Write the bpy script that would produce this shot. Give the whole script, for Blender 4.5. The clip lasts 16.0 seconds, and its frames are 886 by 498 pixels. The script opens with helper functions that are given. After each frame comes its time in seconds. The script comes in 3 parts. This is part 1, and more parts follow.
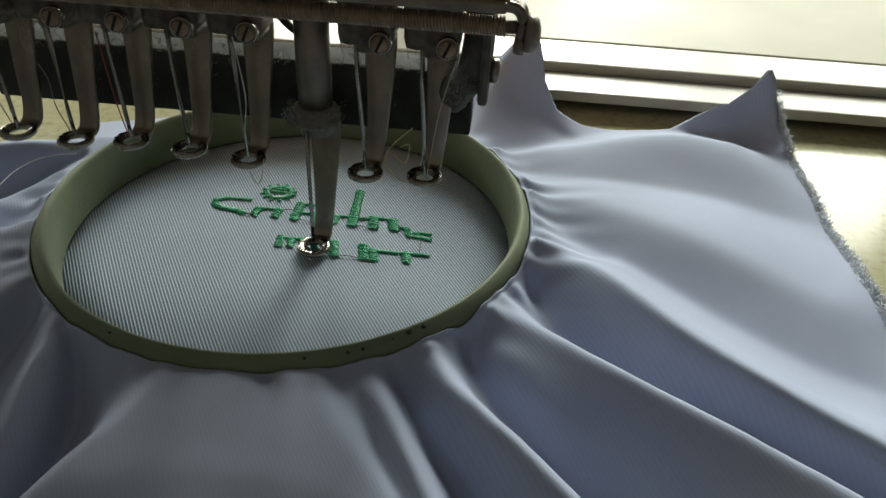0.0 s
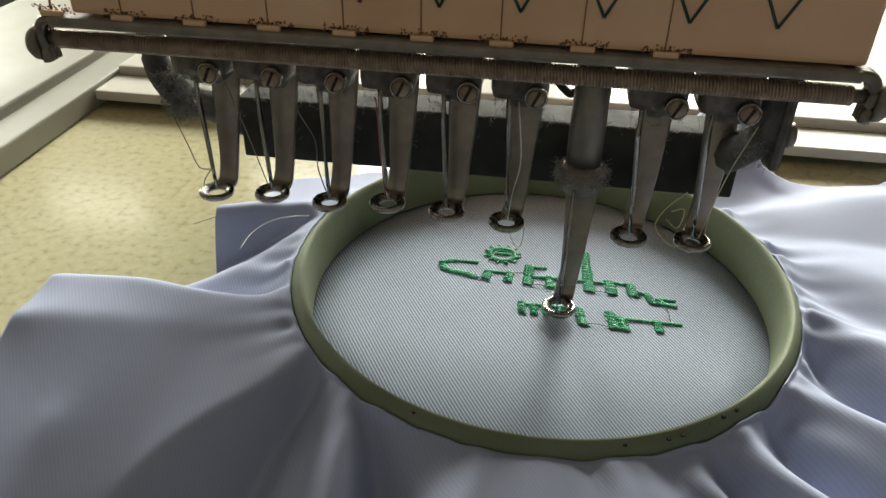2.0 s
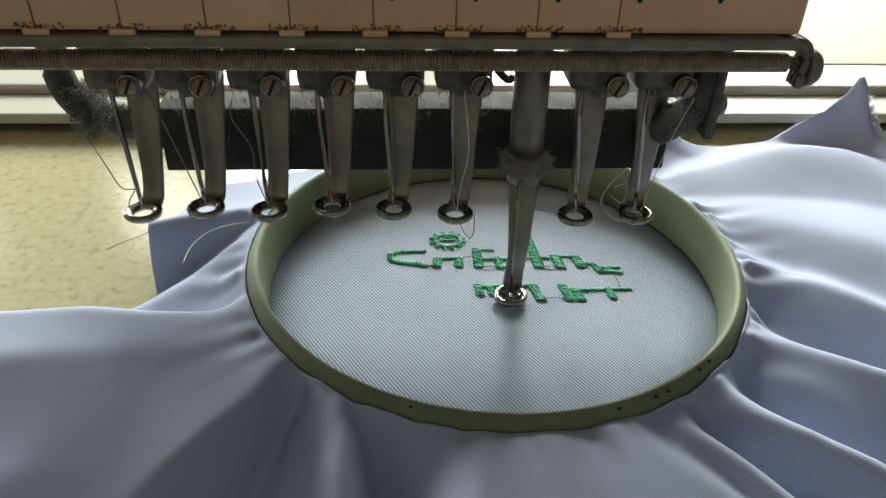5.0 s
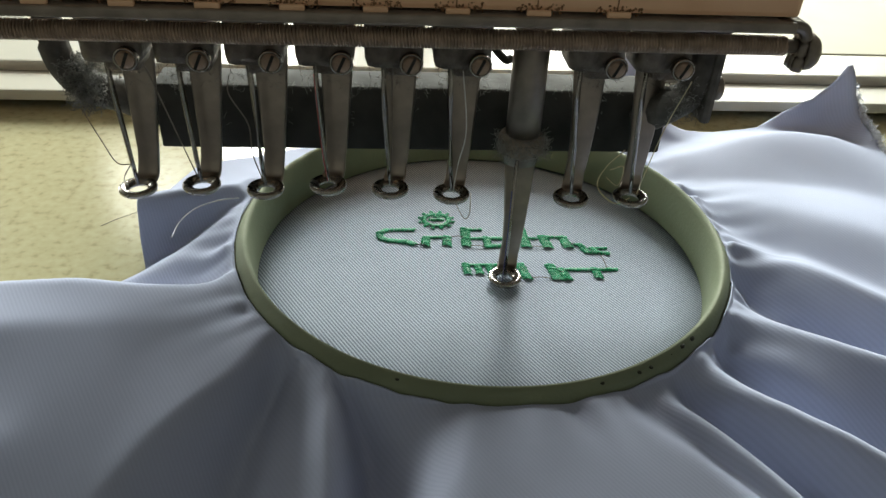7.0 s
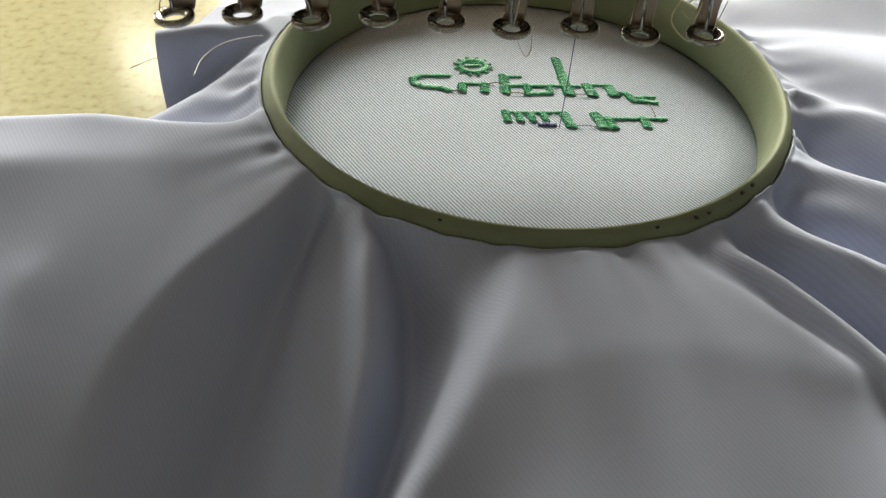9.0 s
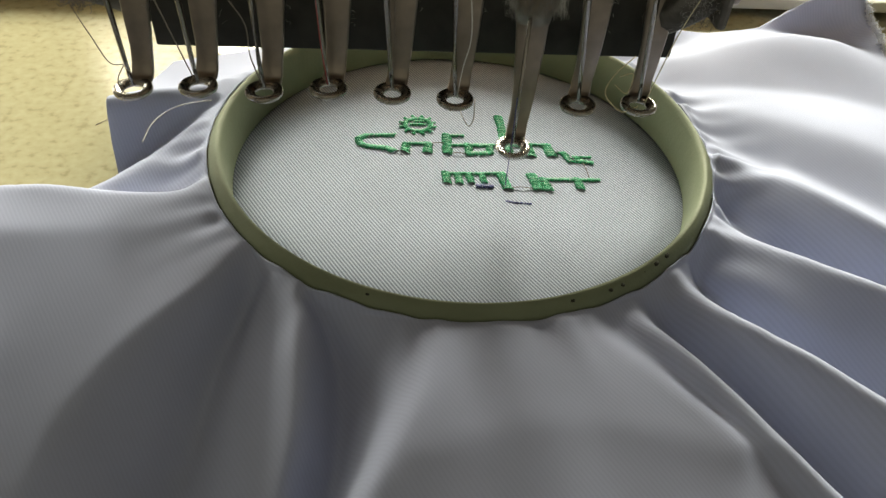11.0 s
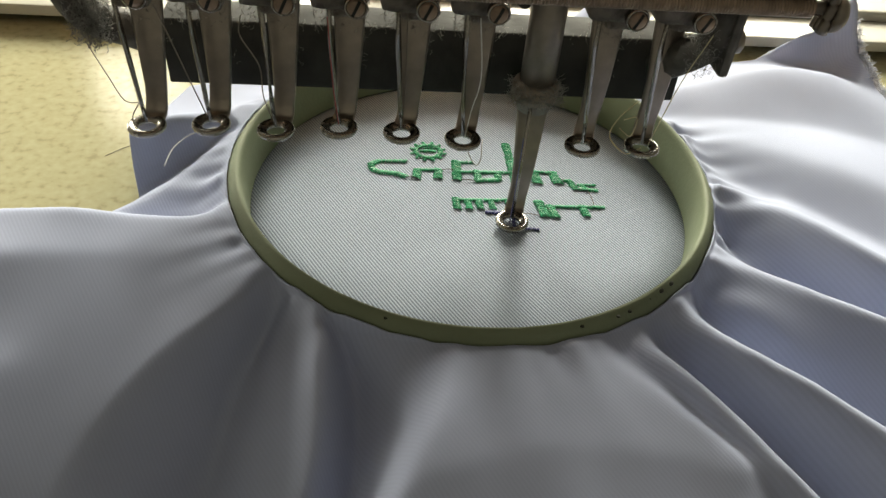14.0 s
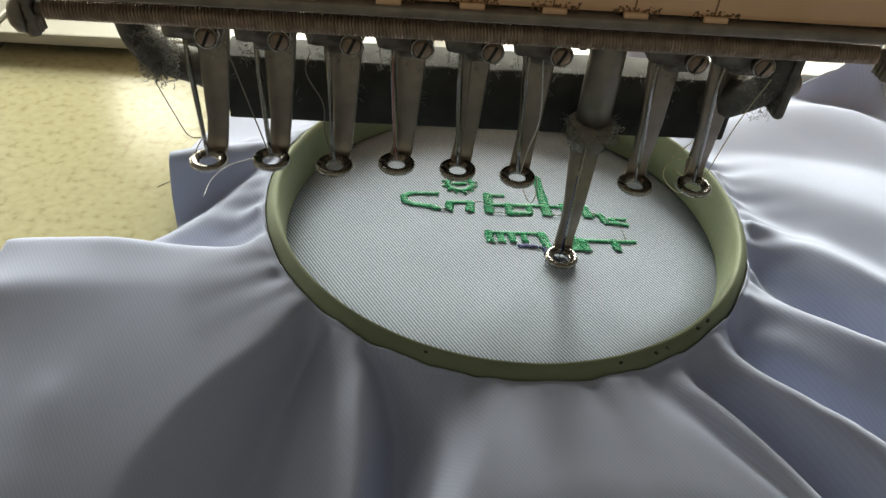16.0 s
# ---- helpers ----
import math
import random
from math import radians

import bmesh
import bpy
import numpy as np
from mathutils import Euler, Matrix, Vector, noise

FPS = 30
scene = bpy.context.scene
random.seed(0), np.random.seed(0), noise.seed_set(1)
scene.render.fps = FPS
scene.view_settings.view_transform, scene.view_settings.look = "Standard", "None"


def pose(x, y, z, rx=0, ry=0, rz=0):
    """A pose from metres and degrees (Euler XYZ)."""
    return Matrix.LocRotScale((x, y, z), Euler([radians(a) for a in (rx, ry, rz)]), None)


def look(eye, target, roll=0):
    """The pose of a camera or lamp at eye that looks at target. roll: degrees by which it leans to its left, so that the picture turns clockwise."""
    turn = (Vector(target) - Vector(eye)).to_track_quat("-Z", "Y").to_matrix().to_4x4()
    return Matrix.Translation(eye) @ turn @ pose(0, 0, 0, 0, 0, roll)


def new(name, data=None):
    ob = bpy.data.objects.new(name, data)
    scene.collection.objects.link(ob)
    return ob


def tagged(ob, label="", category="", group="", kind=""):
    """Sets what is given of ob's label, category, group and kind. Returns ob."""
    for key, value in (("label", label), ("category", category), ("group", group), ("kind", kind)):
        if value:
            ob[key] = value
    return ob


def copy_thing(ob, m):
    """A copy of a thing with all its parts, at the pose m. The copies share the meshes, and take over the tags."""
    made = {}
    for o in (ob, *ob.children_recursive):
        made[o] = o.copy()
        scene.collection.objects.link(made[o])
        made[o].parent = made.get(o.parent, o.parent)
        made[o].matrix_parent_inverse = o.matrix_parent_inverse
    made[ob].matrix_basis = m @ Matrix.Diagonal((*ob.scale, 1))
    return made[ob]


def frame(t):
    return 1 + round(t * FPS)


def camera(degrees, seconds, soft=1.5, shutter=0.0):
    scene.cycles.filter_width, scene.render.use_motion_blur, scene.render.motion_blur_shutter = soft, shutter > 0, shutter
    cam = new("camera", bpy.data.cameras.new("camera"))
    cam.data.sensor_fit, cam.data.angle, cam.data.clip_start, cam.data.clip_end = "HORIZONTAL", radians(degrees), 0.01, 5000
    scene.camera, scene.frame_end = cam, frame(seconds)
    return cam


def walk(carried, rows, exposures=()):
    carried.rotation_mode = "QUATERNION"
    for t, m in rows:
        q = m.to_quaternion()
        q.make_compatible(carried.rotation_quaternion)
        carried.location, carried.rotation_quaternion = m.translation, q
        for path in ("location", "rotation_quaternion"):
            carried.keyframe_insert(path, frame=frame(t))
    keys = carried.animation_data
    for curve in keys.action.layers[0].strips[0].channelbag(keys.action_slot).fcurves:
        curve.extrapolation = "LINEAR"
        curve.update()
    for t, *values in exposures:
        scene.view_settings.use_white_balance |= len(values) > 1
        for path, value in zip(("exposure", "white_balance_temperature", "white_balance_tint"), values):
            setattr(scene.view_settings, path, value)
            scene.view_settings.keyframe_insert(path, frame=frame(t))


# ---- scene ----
cam = camera(60.91, 16.0, soft=1.5, shutter=0.07)
PATH = [
    (0, 0.0564, -0.1959, 0.1460, 54.43, -2.57, 5.81),
    (0.5, 0.0443, -0.2076, 0.1393, 54.19, -3.61, 6.62),
    (1, 0.0275, -0.2082, 0.1395, 54.60, -4.36, 7.03),
    (1.5, 0.0228, -0.1990, 0.1446, 54.40, -3.37, 8.06),
    (2, -0.0109, -0.1933, 0.1479, 56.86, -1.24, 8.44),
    (2.5, -0.0132, -0.1855, 0.1421, 56.81, -1.14, 4.25),
    (3, -0.0142, -0.1848, 0.1482, 55.95, 0.47, 0.88),
    (3.5, -0.0194, -0.1864, 0.1440, 56.10, 0.64, -0.40),
    (4, -0.0257, -0.1905, 0.1471, 56.81, 0.32, -2.28),
    (6.3, -0.0375, -0.1907, 0.1450, 55.64, -2.00, -3.14),
    (6.5, -0.0355, -0.1916, 0.1434, 55.78, -1.94, -3.14),
    (7, -0.0358, -0.1922, 0.1450, 55.50, -2.37, -3.18),
    (7.5, -0.0373, -0.1925, 0.1434, 54.47, -2.25, -2.34),
    (8, -0.0433, -0.1893, 0.1378, 52.40, -2.84, -2.33),
    (8.5, -0.0486, -0.1884, 0.1262, 48.26, -2.45, -1.13),
    (9, -0.0472, -0.1898, 0.1286, 46.71, -2.40, -1.97),
    (9.5, -0.0415, -0.1917, 0.1310, 46.67, -1.35, -2.04),
    (9.7, -0.0334, -0.1927, 0.1375, 47.06, -1.48, -2.19),
    (12, -0.0389, -0.1838, 0.1498, 47.06, -3.64, -2.50),
    (12.5, -0.0400, -0.1849, 0.1510, 47.40, -3.57, -2.32),
    (13, -0.0422, -0.1861, 0.1523, 47.75, -4.04, -2.84),
    (13.5, -0.0411, -0.1855, 0.1525, 48.39, -3.76, -2.74),
    (14, -0.0411, -0.1857, 0.1553, 48.22, -3.96, -2.71),
    (14.5, -0.0475, -0.1852, 0.1546, 48.85, -4.17, -2.90),
    (15, -0.0530, -0.1830, 0.1584, 49.01, -4.25, -2.45),
    (15.5, -0.0539, -0.1852, 0.1607, 49.83, -4.19, -2.14),
    (16, -0.0553, -0.1844, 0.1582, 49.98, -4.18, -1.84),
]
HOOP_PATH = [
    (0, -0.0011, -0.0031),
    (0.5, -0.0002, -0.0041),
    (1, 0.0006, -0.0047),
    (1.5, 0.0014, -0.0052),
    (2, 0.0000, -0.0050),
    (2.5, -0.0008, -0.0046),
    (3, -0.0016, -0.0031),
    (3.5, -0.0020, -0.0028),
    (4, 0.0013, -0.0012),
    (6.3, 0.0023, -0.0021),
    (6.5, 0.0015, -0.0019),
    (7, -0.0000, -0.0000),
    (7.5, -0.0015, -0.0008),
    (8, -0.0026, -0.0009),
    (8.5, -0.0019, -0.0012),
    (9, -0.0045, -0.0003),
    (9.5, -0.0081, -0.0005),
    (9.7, -0.0084, -0.0012),
    (12, -0.0061, -0.0013),
    (12.5, -0.0056, 0.0003),
    (13, -0.0066, 0.0016),
    (13.5, -0.0088, 0.0027),
    (14, -0.0056, 0.0039),
    (14.5, -0.0078, 0.0042),
    (15, -0.0086, 0.0040),
    (15.5, -0.0099, 0.0072),
    (16, -0.0109, 0.0047),
]
EXPOSURES = [(0.0, 0.2, 6550, -3), (1.0, 0.58, 6750, 1), (1.5, 0.56, 6750, 2), (2.0, 0.9, 6750, 3), (2.6, 0.98, 6350, 2), (3.5, 0.92, 5950, -2), (4.0, 0.92, 6350, 1), (7.0, 0.87, 6450, 0), (8.0, 0.95, 6750, 0), (9.0, 1.12, 7450, 2), (13.5, 1.04, 7400, 2), (16.0, 0.97, 7000, 1)]
walk(cam, [(t, pose(x, y, z, rx, ry, rz)) for t, x, y, z, rx, ry, rz in PATH], EXPOSURES)

# ---- world and light: an overcast window behind the machine, and added fill openings ----
world = bpy.data.worlds.new("sky")
scene.world = world
world.use_nodes = True
wn, wl = world.node_tree.nodes, world.node_tree.links
sky = wn.new("ShaderNodeTexSky")
sky.sky_type, sky.sun_disc = "NISHITA", False
sky.sun_elevation, sky.sun_rotation = radians(35), radians(15)
wl.new(sky.outputs[0], wn["Background"].inputs[0])
wn["Background"].inputs[1].default_value = 0.1

# openings of the back wall: x from, x to, z from, z to, watts
WIN_Y = 1.6
# the first is unseen, added to rake light across the left folds
WINDOWS = [(-2.12, -1.50, 0.25, 0.80, 19.0), (-1.42, -1.12, 0.96, 1.00, 0.4), (-0.77, -0.56, 0.80, 0.99, 0.9), (-0.46, 0.42, 0.46, 1.30, 68.0), (0.62, 1.10, 0.46, 1.00, 10.0)]
# unseen high opening, added to brighten the cloth on the left
UPPER_FILL = [(-1.45, -0.70, 1.75, 2.50, 3.5)]
for x0, x1, z0, z1, watts in WINDOWS + UPPER_FILL:
    day = bpy.data.lights.new("opening_light", "AREA")
    day.shape, day.size, day.size_y, day.energy, day.color = "RECTANGLE", x1 - x0, z1 - z0, watts, (1.0, 0.965, 0.90)
    new("opening_light", day).matrix_world = look(((x0 + x1) / 2, WIN_Y - 0.02, (z0 + z1) / 2), ((x0 + x1) / 2, 0, (z0 + z1) / 2))


# ---- materials ----
def material(name, colour, rough=0.5, metal=0.0, noise_scale=60.0, vary=0.15, bump=0.0, bump_scale=400.0, second=None, sheen=0.0):
    m = bpy.data.materials.new(name)
    m.use_nodes = True
    n, l = m.node_tree.nodes, m.node_tree.links
    b = n["Principled BSDF"]
    b.inputs["Roughness"].default_value, b.inputs["Metallic"].default_value = rough, metal
    co = n.new("ShaderNodeTexCoord")
    big = n.new("ShaderNodeTexNoise")
    big.inputs["Scale"].default_value, big.inputs["Detail"].default_value = noise_scale, 6
    l.new(co.outputs["Object"], big.inputs["Vector"])
    ramp = n.new("ShaderNodeValToRGB")
    other = second or tuple(c * (1 - 2 * vary) for c in colour)
    ramp.color_ramp.elements[0].position, ramp.color_ramp.elements[1].position = 0.3, 0.7
    ramp.color_ramp.elements[0].color = (*other, 1)
    ramp.color_ramp.elements[1].color = (*colour, 1)
    l.new(big.outputs["Fac"], ramp.inputs[0])
    l.new(ramp.outputs[0], b.inputs["Base Color"])
    rr = n.new("ShaderNodeMapRange")
    rr.inputs[3].default_value, rr.inputs[4].default_value = min(1, rough * 1.25), rough * 0.75
    l.new(big.outputs["Fac"], rr.inputs[0])
    l.new(rr.outputs[0], b.inputs["Roughness"])
    if bump:
        fine = n.new("ShaderNodeTexNoise")
        fine.inputs["Scale"].default_value, fine.inputs["Detail"].default_value = bump_scale, 4
        l.new(co.outputs["Object"], fine.inputs["Vector"])
        bn = n.new("ShaderNodeBump")
        bn.inputs["Strength"].default_value, bn.inputs["Distance"].default_value = bump, 0.0005
        l.new(fine.outputs["Fac"], bn.inputs["Height"])
        l.new(bn.outputs[0], b.inputs["Normal"])
    if sheen:
        b.inputs["Sheen Weight"].default_value = sheen
    return m


def twill(name, colour, dark, relief, distort, fine):
    """Blue cotton with fine slanting twill lines."""
    m = bpy.data.materials.new(name)
    m.use_nodes = True
    n, l = m.node_tree.nodes, m.node_tree.links
    b = n["Principled BSDF"]
    b.inputs["Roughness"].default_value = 0.8
    b.inputs["Specular IOR Level"].default_value = 0.2
    b.inputs["Sheen Weight"].default_value = 0.05
    co = n.new("ShaderNodeTexCoord")
    mp = n.new("ShaderNodeMapping")
    mp.inputs["Rotation"].default_value = (0, 0, radians(-32))
    l.new(co.outputs["Object"], mp.inputs["Vector"])
    wave = n.new("ShaderNodeTexWave")
    wave.inputs["Scale"].default_value, wave.inputs["Distortion"].default_value = fine, distort
    wave.inputs["Detail"].default_value, wave.inputs["Detail Scale"].default_value = 2.0, 1.5
    l.new(mp.outputs[0], wave.inputs["Vector"])
    soft = n.new("ShaderNodeTexNoise")
    soft.inputs["Scale"].default_value, soft.inputs["Detail"].default_value = 25.0, 5
    l.new(co.outputs["Object"], soft.inputs["Vector"])
    ramp = n.new("ShaderNodeValToRGB")
    ramp.color_ramp.elements[0].position, ramp.color_ramp.elements[1].position = 0.1, 0.8
    ramp.color_ramp.elements[0].color, ramp.color_ramp.elements[1].color = (*dark, 1), (*colour, 1)
    l.new(wave.outputs["Fac"], ramp.inputs[0])
    mix = n.new("ShaderNodeMix")
    mix.data_type, mix.blend_type = "RGBA", "MULTIPLY"
    mix.inputs[0].default_value = 0.25
    l.new(ramp.outputs[0], mix.inputs[6])
    l.new(soft.outputs["Fac"], mix.inputs[7])
    l.new(mix.outputs[2], b.inputs["Base Color"])
    bn = n.new("ShaderNodeBump")
    bn.inputs["Strength"].default_value, bn.inputs["Distance"].default_value = relief, 0.00025
    l.new(wave.outputs["Fac"], bn.inputs["Height"])
    l.new(bn.outputs[0], b.inputs["Normal"])
    return m


M_CLOTH = twill("blue_twill", (0.43, 0.475, 0.645), (0.41, 0.453, 0.616), 0.05, 0.8, 335)
M_PANEL = twill("taut_blue_twill", (0.485, 0.56, 0.675), (0.22, 0.258, 0.33), 0.5, 0.4, 335)
M_HOOP = material("green_plastic", (0.185, 0.217, 0.137), 0.72, 0, 40, 0.10, 0.25, 900)
M_TABLE = material("cream_laminate", (0.40, 0.377, 0.24), 0.15, 0, 300, 0.0, 0.05, 260, second=(0.345, 0.322, 0.192))
flecks = M_TABLE.node_tree.nodes["Color Ramp"].color_ramp.elements
flecks[0].position, flecks[0].color = 0.33, (0.305, 0.28, 0.17, 1)
flecks[1].position, flecks[1].color = 0.43, (0.375, 0.352, 0.22, 1)
flecks.new(0.64).color = (0.415, 0.392, 0.255, 1)
M_TABLE.node_tree.nodes["Principled BSDF"].inputs["Specular IOR Level"].default_value = 0.25
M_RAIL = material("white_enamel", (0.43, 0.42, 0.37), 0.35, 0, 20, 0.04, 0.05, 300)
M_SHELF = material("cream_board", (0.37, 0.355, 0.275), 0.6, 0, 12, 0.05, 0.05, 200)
# side rail enamel, darkened in its colour for the shade falling on it
M_SIDE_SHADE = material("shaded_enamel", (0.19, 0.186, 0.15), 0.5, 0, 20, 0.06, 0.05, 300)
M_GROOVE = material("grey_seal", (0.22, 0.22, 0.19), 0.6, 0, 60, 0.1)
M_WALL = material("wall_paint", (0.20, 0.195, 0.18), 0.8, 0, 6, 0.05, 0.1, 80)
# unseen ceiling, coloured darker than the walls to cut bounce light
M_CEILING = material("low_bounce_ceiling", (0.11, 0.106, 0.1), 0.8, 0, 6, 0.05, 0.1, 80)
M_HOLE = material("dark_hole", (0.03, 0.032, 0.022), 0.7, 0, 300, 0.1)
M_FLOOR = material("concrete", (0.16, 0.156, 0.14), 0.7, 0, 5, 0.12, 0.1, 60)
M_STEEL = material("worn_steel", (0.27, 0.238, 0.21), 0.34, 0.95, 160, 0.14, 0.05, 700)
M_CHROME = material("bright_steel", (0.36, 0.345, 0.325), 0.22, 1.0, 200, 0.12, 0.1, 900)
M_DARK = material("oiled_iron", (0.29, 0.25, 0.21), 0.45, 0.35, 180, 0.2, 0.3, 700)
M_BLACK = material("black_bar_paint", (0.036, 0.037, 0.035), 0.75, 0, 120, 0.2, 0.25, 500)
M_BLACK.node_tree.nodes["Principled BSDF"].inputs["Specular IOR Level"].default_value = 0.2
M_TOE = material("polished_toe_steel", (0.36, 0.335, 0.305), 0.26, 1.0, 200, 0.16, 0.06, 700)
M_SLEEVE = material("sleeve_steel", (0.27, 0.245, 0.222), 0.42, 0.9, 160, 0.14, 0.05, 700)
M_BRACKET = material("dusty_cast_iron", (0.10, 0.094, 0.087), 0.7, 0.0, 220, 0.3, 0.4, 900)
M_CLAMP = material("oil_black_iron", (0.19, 0.163, 0.138), 0.42, 0.35, 260, 0.4, 0.4, 900)
M_SPRING = material("brown_spring_steel", (0.42, 0.31, 0.235), 0.42, 0.45, 300, 0.25, 0.1, 900)
M_BOARD = material("peach_board", (0.84, 0.56, 0.37), 0.5, 0, 45, 0.08, 0.08, 200, second=(0.72, 0.44, 0.27))
M_LINT = material("grey_lint", (0.30, 0.30, 0.285), 0.95, 0, 400, 0.3)
M_GREEN = material("green_thread", (0.032, 0.49, 0.235), 0.36, 0, 700, 0.2, sheen=0.3)
M_BLUE = material("navy_thread", (0.05, 0.068, 0.27), 0.4, 0, 700, 0.15, sheen=0.3)
M_WHITE_THREAD = material("white_thread", (0.66, 0.67, 0.68), 0.6, 0, 500, 0.1)
M_GREY_THREAD = material("grey_thread", (0.16, 0.14, 0.12), 0.6, 0, 500, 0.1)
M_RED = material("red_thread", (0.35, 0.05, 0.05), 0.6, 0, 500, 0.1)
M_YELLOW = material("straw_thread", (0.62, 0.57, 0.38), 0.6, 0, 500, 0.1)
M_INK = material("green_ink", (0.02, 0.07, 0.06), 0.6, 0, 300, 0.1)
M_INK_RED = material("red_ink", (0.22, 0.04, 0.03), 0.6, 0, 300, 0.1)
M_RUST = material("brown_grime", (0.30, 0.165, 0.085), 0.7, 0, 300, 0.2)
M_FRAY = material("pale_blue_yarn", (0.62, 0.65, 0.74), 0.8, 0, 300, 0.1)


# ---- mesh helpers ----
def part(name, bm, mat, parent=None, label="", smooth=True):
    me = bpy.data.meshes.new(name)
    bm.to_mesh(me)
    bm.free()
    me.materials.append(mat)
    if smooth:
        me.polygons.foreach_set("use_smooth", [True] * len(me.polygons))
    ob = new(name, me)
    ob.parent = parent
    if label:
        ob["label"] = label
    return ob


def thing(name, x=0, y=0, z=0):
    ob = new(name)
    ob.location = (x, y, z)
    ob.empty_display_size = 0.01
    return ob


def add_box(bm, x0, y0, z0, x1, y1, z1, bevel=0.0):
    r = bmesh.ops.create_cube(bm, size=1.0)
    for v in r["verts"]:
        v.co = Vector((x0 + (v.co.x + 0.5) * (x1 - x0), y0 + (v.co.y + 0.5) * (y1 - y0), z0 + (v.co.z + 0.5) * (z1 - z0)))
    if bevel:
        edges = list({e for v in r["verts"] for e in v.link_edges})
        bmesh.ops.bevel(bm, geom=edges, offset=bevel, segments=2, affect="EDGES", profile=0.6)


def box(x0, y0, z0, x1, y1, z1, bevel=0.0):
    bm = bmesh.new()
    add_box(bm, x0, y0, z0, x1, y1, z1, bevel)
    return bm


def add_lathe(bm, profile, segments=32, m=None, closed=False):
    """Turn (radius, height) pairs round z."""
    m = m or Matrix.Identity(4)
    rings = []
    for r, h in profile:
        rings.append([bm.verts.new(m @ Vector((r * math.cos(2 * math.pi * k / segments), r * math.sin(2 * math.pi * k / segments), h))) for k in range(segments)])
    pairs = list(zip(rings, rings[1:])) + ([(rings[-1], rings[0])] if closed else [])
    for a, b in pairs:
        for k in range(segments):
            bm.faces.new((a[k], a[(k + 1) % segments], b[(k + 1) % segments], b[k]))
    if not closed:
        bm.faces.new(list(reversed(rings[0])))
        bm.faces.new(rings[-1])


def lathe(profile, segments=32, m=None, closed=False):
    bm = bmesh.new()
    add_lathe(bm, profile, segments, m, closed)
    return bm


def add_tube(bm, points, radius, sides=6, end_radius=None):
    pts = [Vector(p) for p in points]
    rings = []
    up = Vector((0.0, 0.0, 1.0))
    for i, p in enumerate(pts):
        d = (pts[min(i + 1, len(pts) - 1)] - pts[max(i - 1, 0)]).normalized()
        a = d.cross(up)
        if a.length < 0.05:
            a = d.cross(Vector((0.0, 1.0, 0.0)))
        a.normalize()
        b = d.cross(a)
        k = i / max(1, len(pts) - 1)
        r = radius if end_radius is None else radius + (end_radius - radius) * k
        rings.append([bm.verts.new(p + r * (math.cos(2 * math.pi * s / sides) * a + math.sin(2 * math.pi * s / sides) * b)) for s in range(sides)])
    for a, b in zip(rings, rings[1:]):
        for s in range(sides):
            bm.faces.new((a[s], a[(s + 1) % sides], b[(s + 1) % sides], b[s]))
    bm.faces.new(list(reversed(rings[0])))
    bm.faces.new(rings[-1])


def smooth_line(points, steps=6):
    """A rounded line through the points."""
    p = [Vector(q) for q in points]
    p = [2 * p[0] - p[1]] + p + [2 * p[-1] - p[-2]]
    out = []
    for a, b, c, d in zip(p, p[1:], p[2:], p[3:]):
        for k in range(steps):
            t = k / steps
            out.append(0.5 * (2 * b + (c - a) * t + (2 * a - 5 * b + 4 * c - d) * t * t + (3 * b - a - 3 * c + d) * t ** 3))
    return out + [p[-2]]


def tube(points, radius, sides=6, end_radius=None):
    bm = bmesh.new()
    add_tube(bm, points, radius, sides, end_radius)
    return bm


def fuzz(count, centre, spread, length, radius, seed):
    """A tuft of short curled fibres."""
    rng = random.Random(seed)
    bm = bmesh.new()
    for _ in range(count):
        p = Vector(centre) + Vector([max(-1.5, min(1.5, rng.gauss(0, 1))) * s for s in spread])
        d = Vector([rng.gauss(0, 1) for _ in range(3)]).normalized()
        line = [p]
        for _ in range(4):
            d = (d + 0.8 * Vector([rng.gauss(0, 1) for _ in range(3)])).normalized()
            line.append(line[-1] + d * length / 4)
        add_tube(bm, line, radius, 3)
    return bm


# ---- the room ----
TOP = -0.003                      # the table's surface
FLOOR = -0.85


def build_room():
    tagged(part("floor", box(-2.2, -2.2, FLOOR - 0.1, 2.6, 1.75, FLOOR), M_FLOOR, smooth=False), "dark grey concrete workshop floor", "floor", kind="structure")
    tagged(part("ceiling", box(-2.2, -2.2, 2.75, 2.6, 1.75, 2.85), M_CEILING, smooth=False), "unseen workshop ceiling, darkened to hold back bounce light", "ceiling", kind="structure")
    for name, b in (("wall_west", (-2.35, -2.2, FLOOR, -2.2, 1.75, 2.75)), ("wall_east", (2.6, -2.2, FLOOR, 2.75, 1.75, 2.75)), ("wall_south", (-2.2, -2.35, FLOOR, 2.6, -2.2, 2.75))):
        tagged(part(name, box(*b), M_WALL, smooth=False), "plain dull grey painted wall", "wall", kind="structure")
    bm = bmesh.new()
    for openings, low, high in ((WINDOWS, FLOOR, 1.6), (UPPER_FILL, 1.6, 2.75)):
        left = -2.2
        for x0, x1, z0, z1, _ in openings:
            add_box(bm, left, WIN_Y, low, x0, WIN_Y + 0.15, high)
            add_box(bm, x0, WIN_Y, low, x1, WIN_Y + 0.15, z0)
            add_box(bm, x0, WIN_Y, z1, x1, WIN_Y + 0.15, high)
            left = x1
        add_box(bm, left, WIN_Y, low, 2.6, WIN_Y + 0.15, high)
    tagged(part("wall_north", bm, M_WALL, smooth=False), "plain dull grey painted wall with six openings, two added for fill light", "wall", kind="structure")


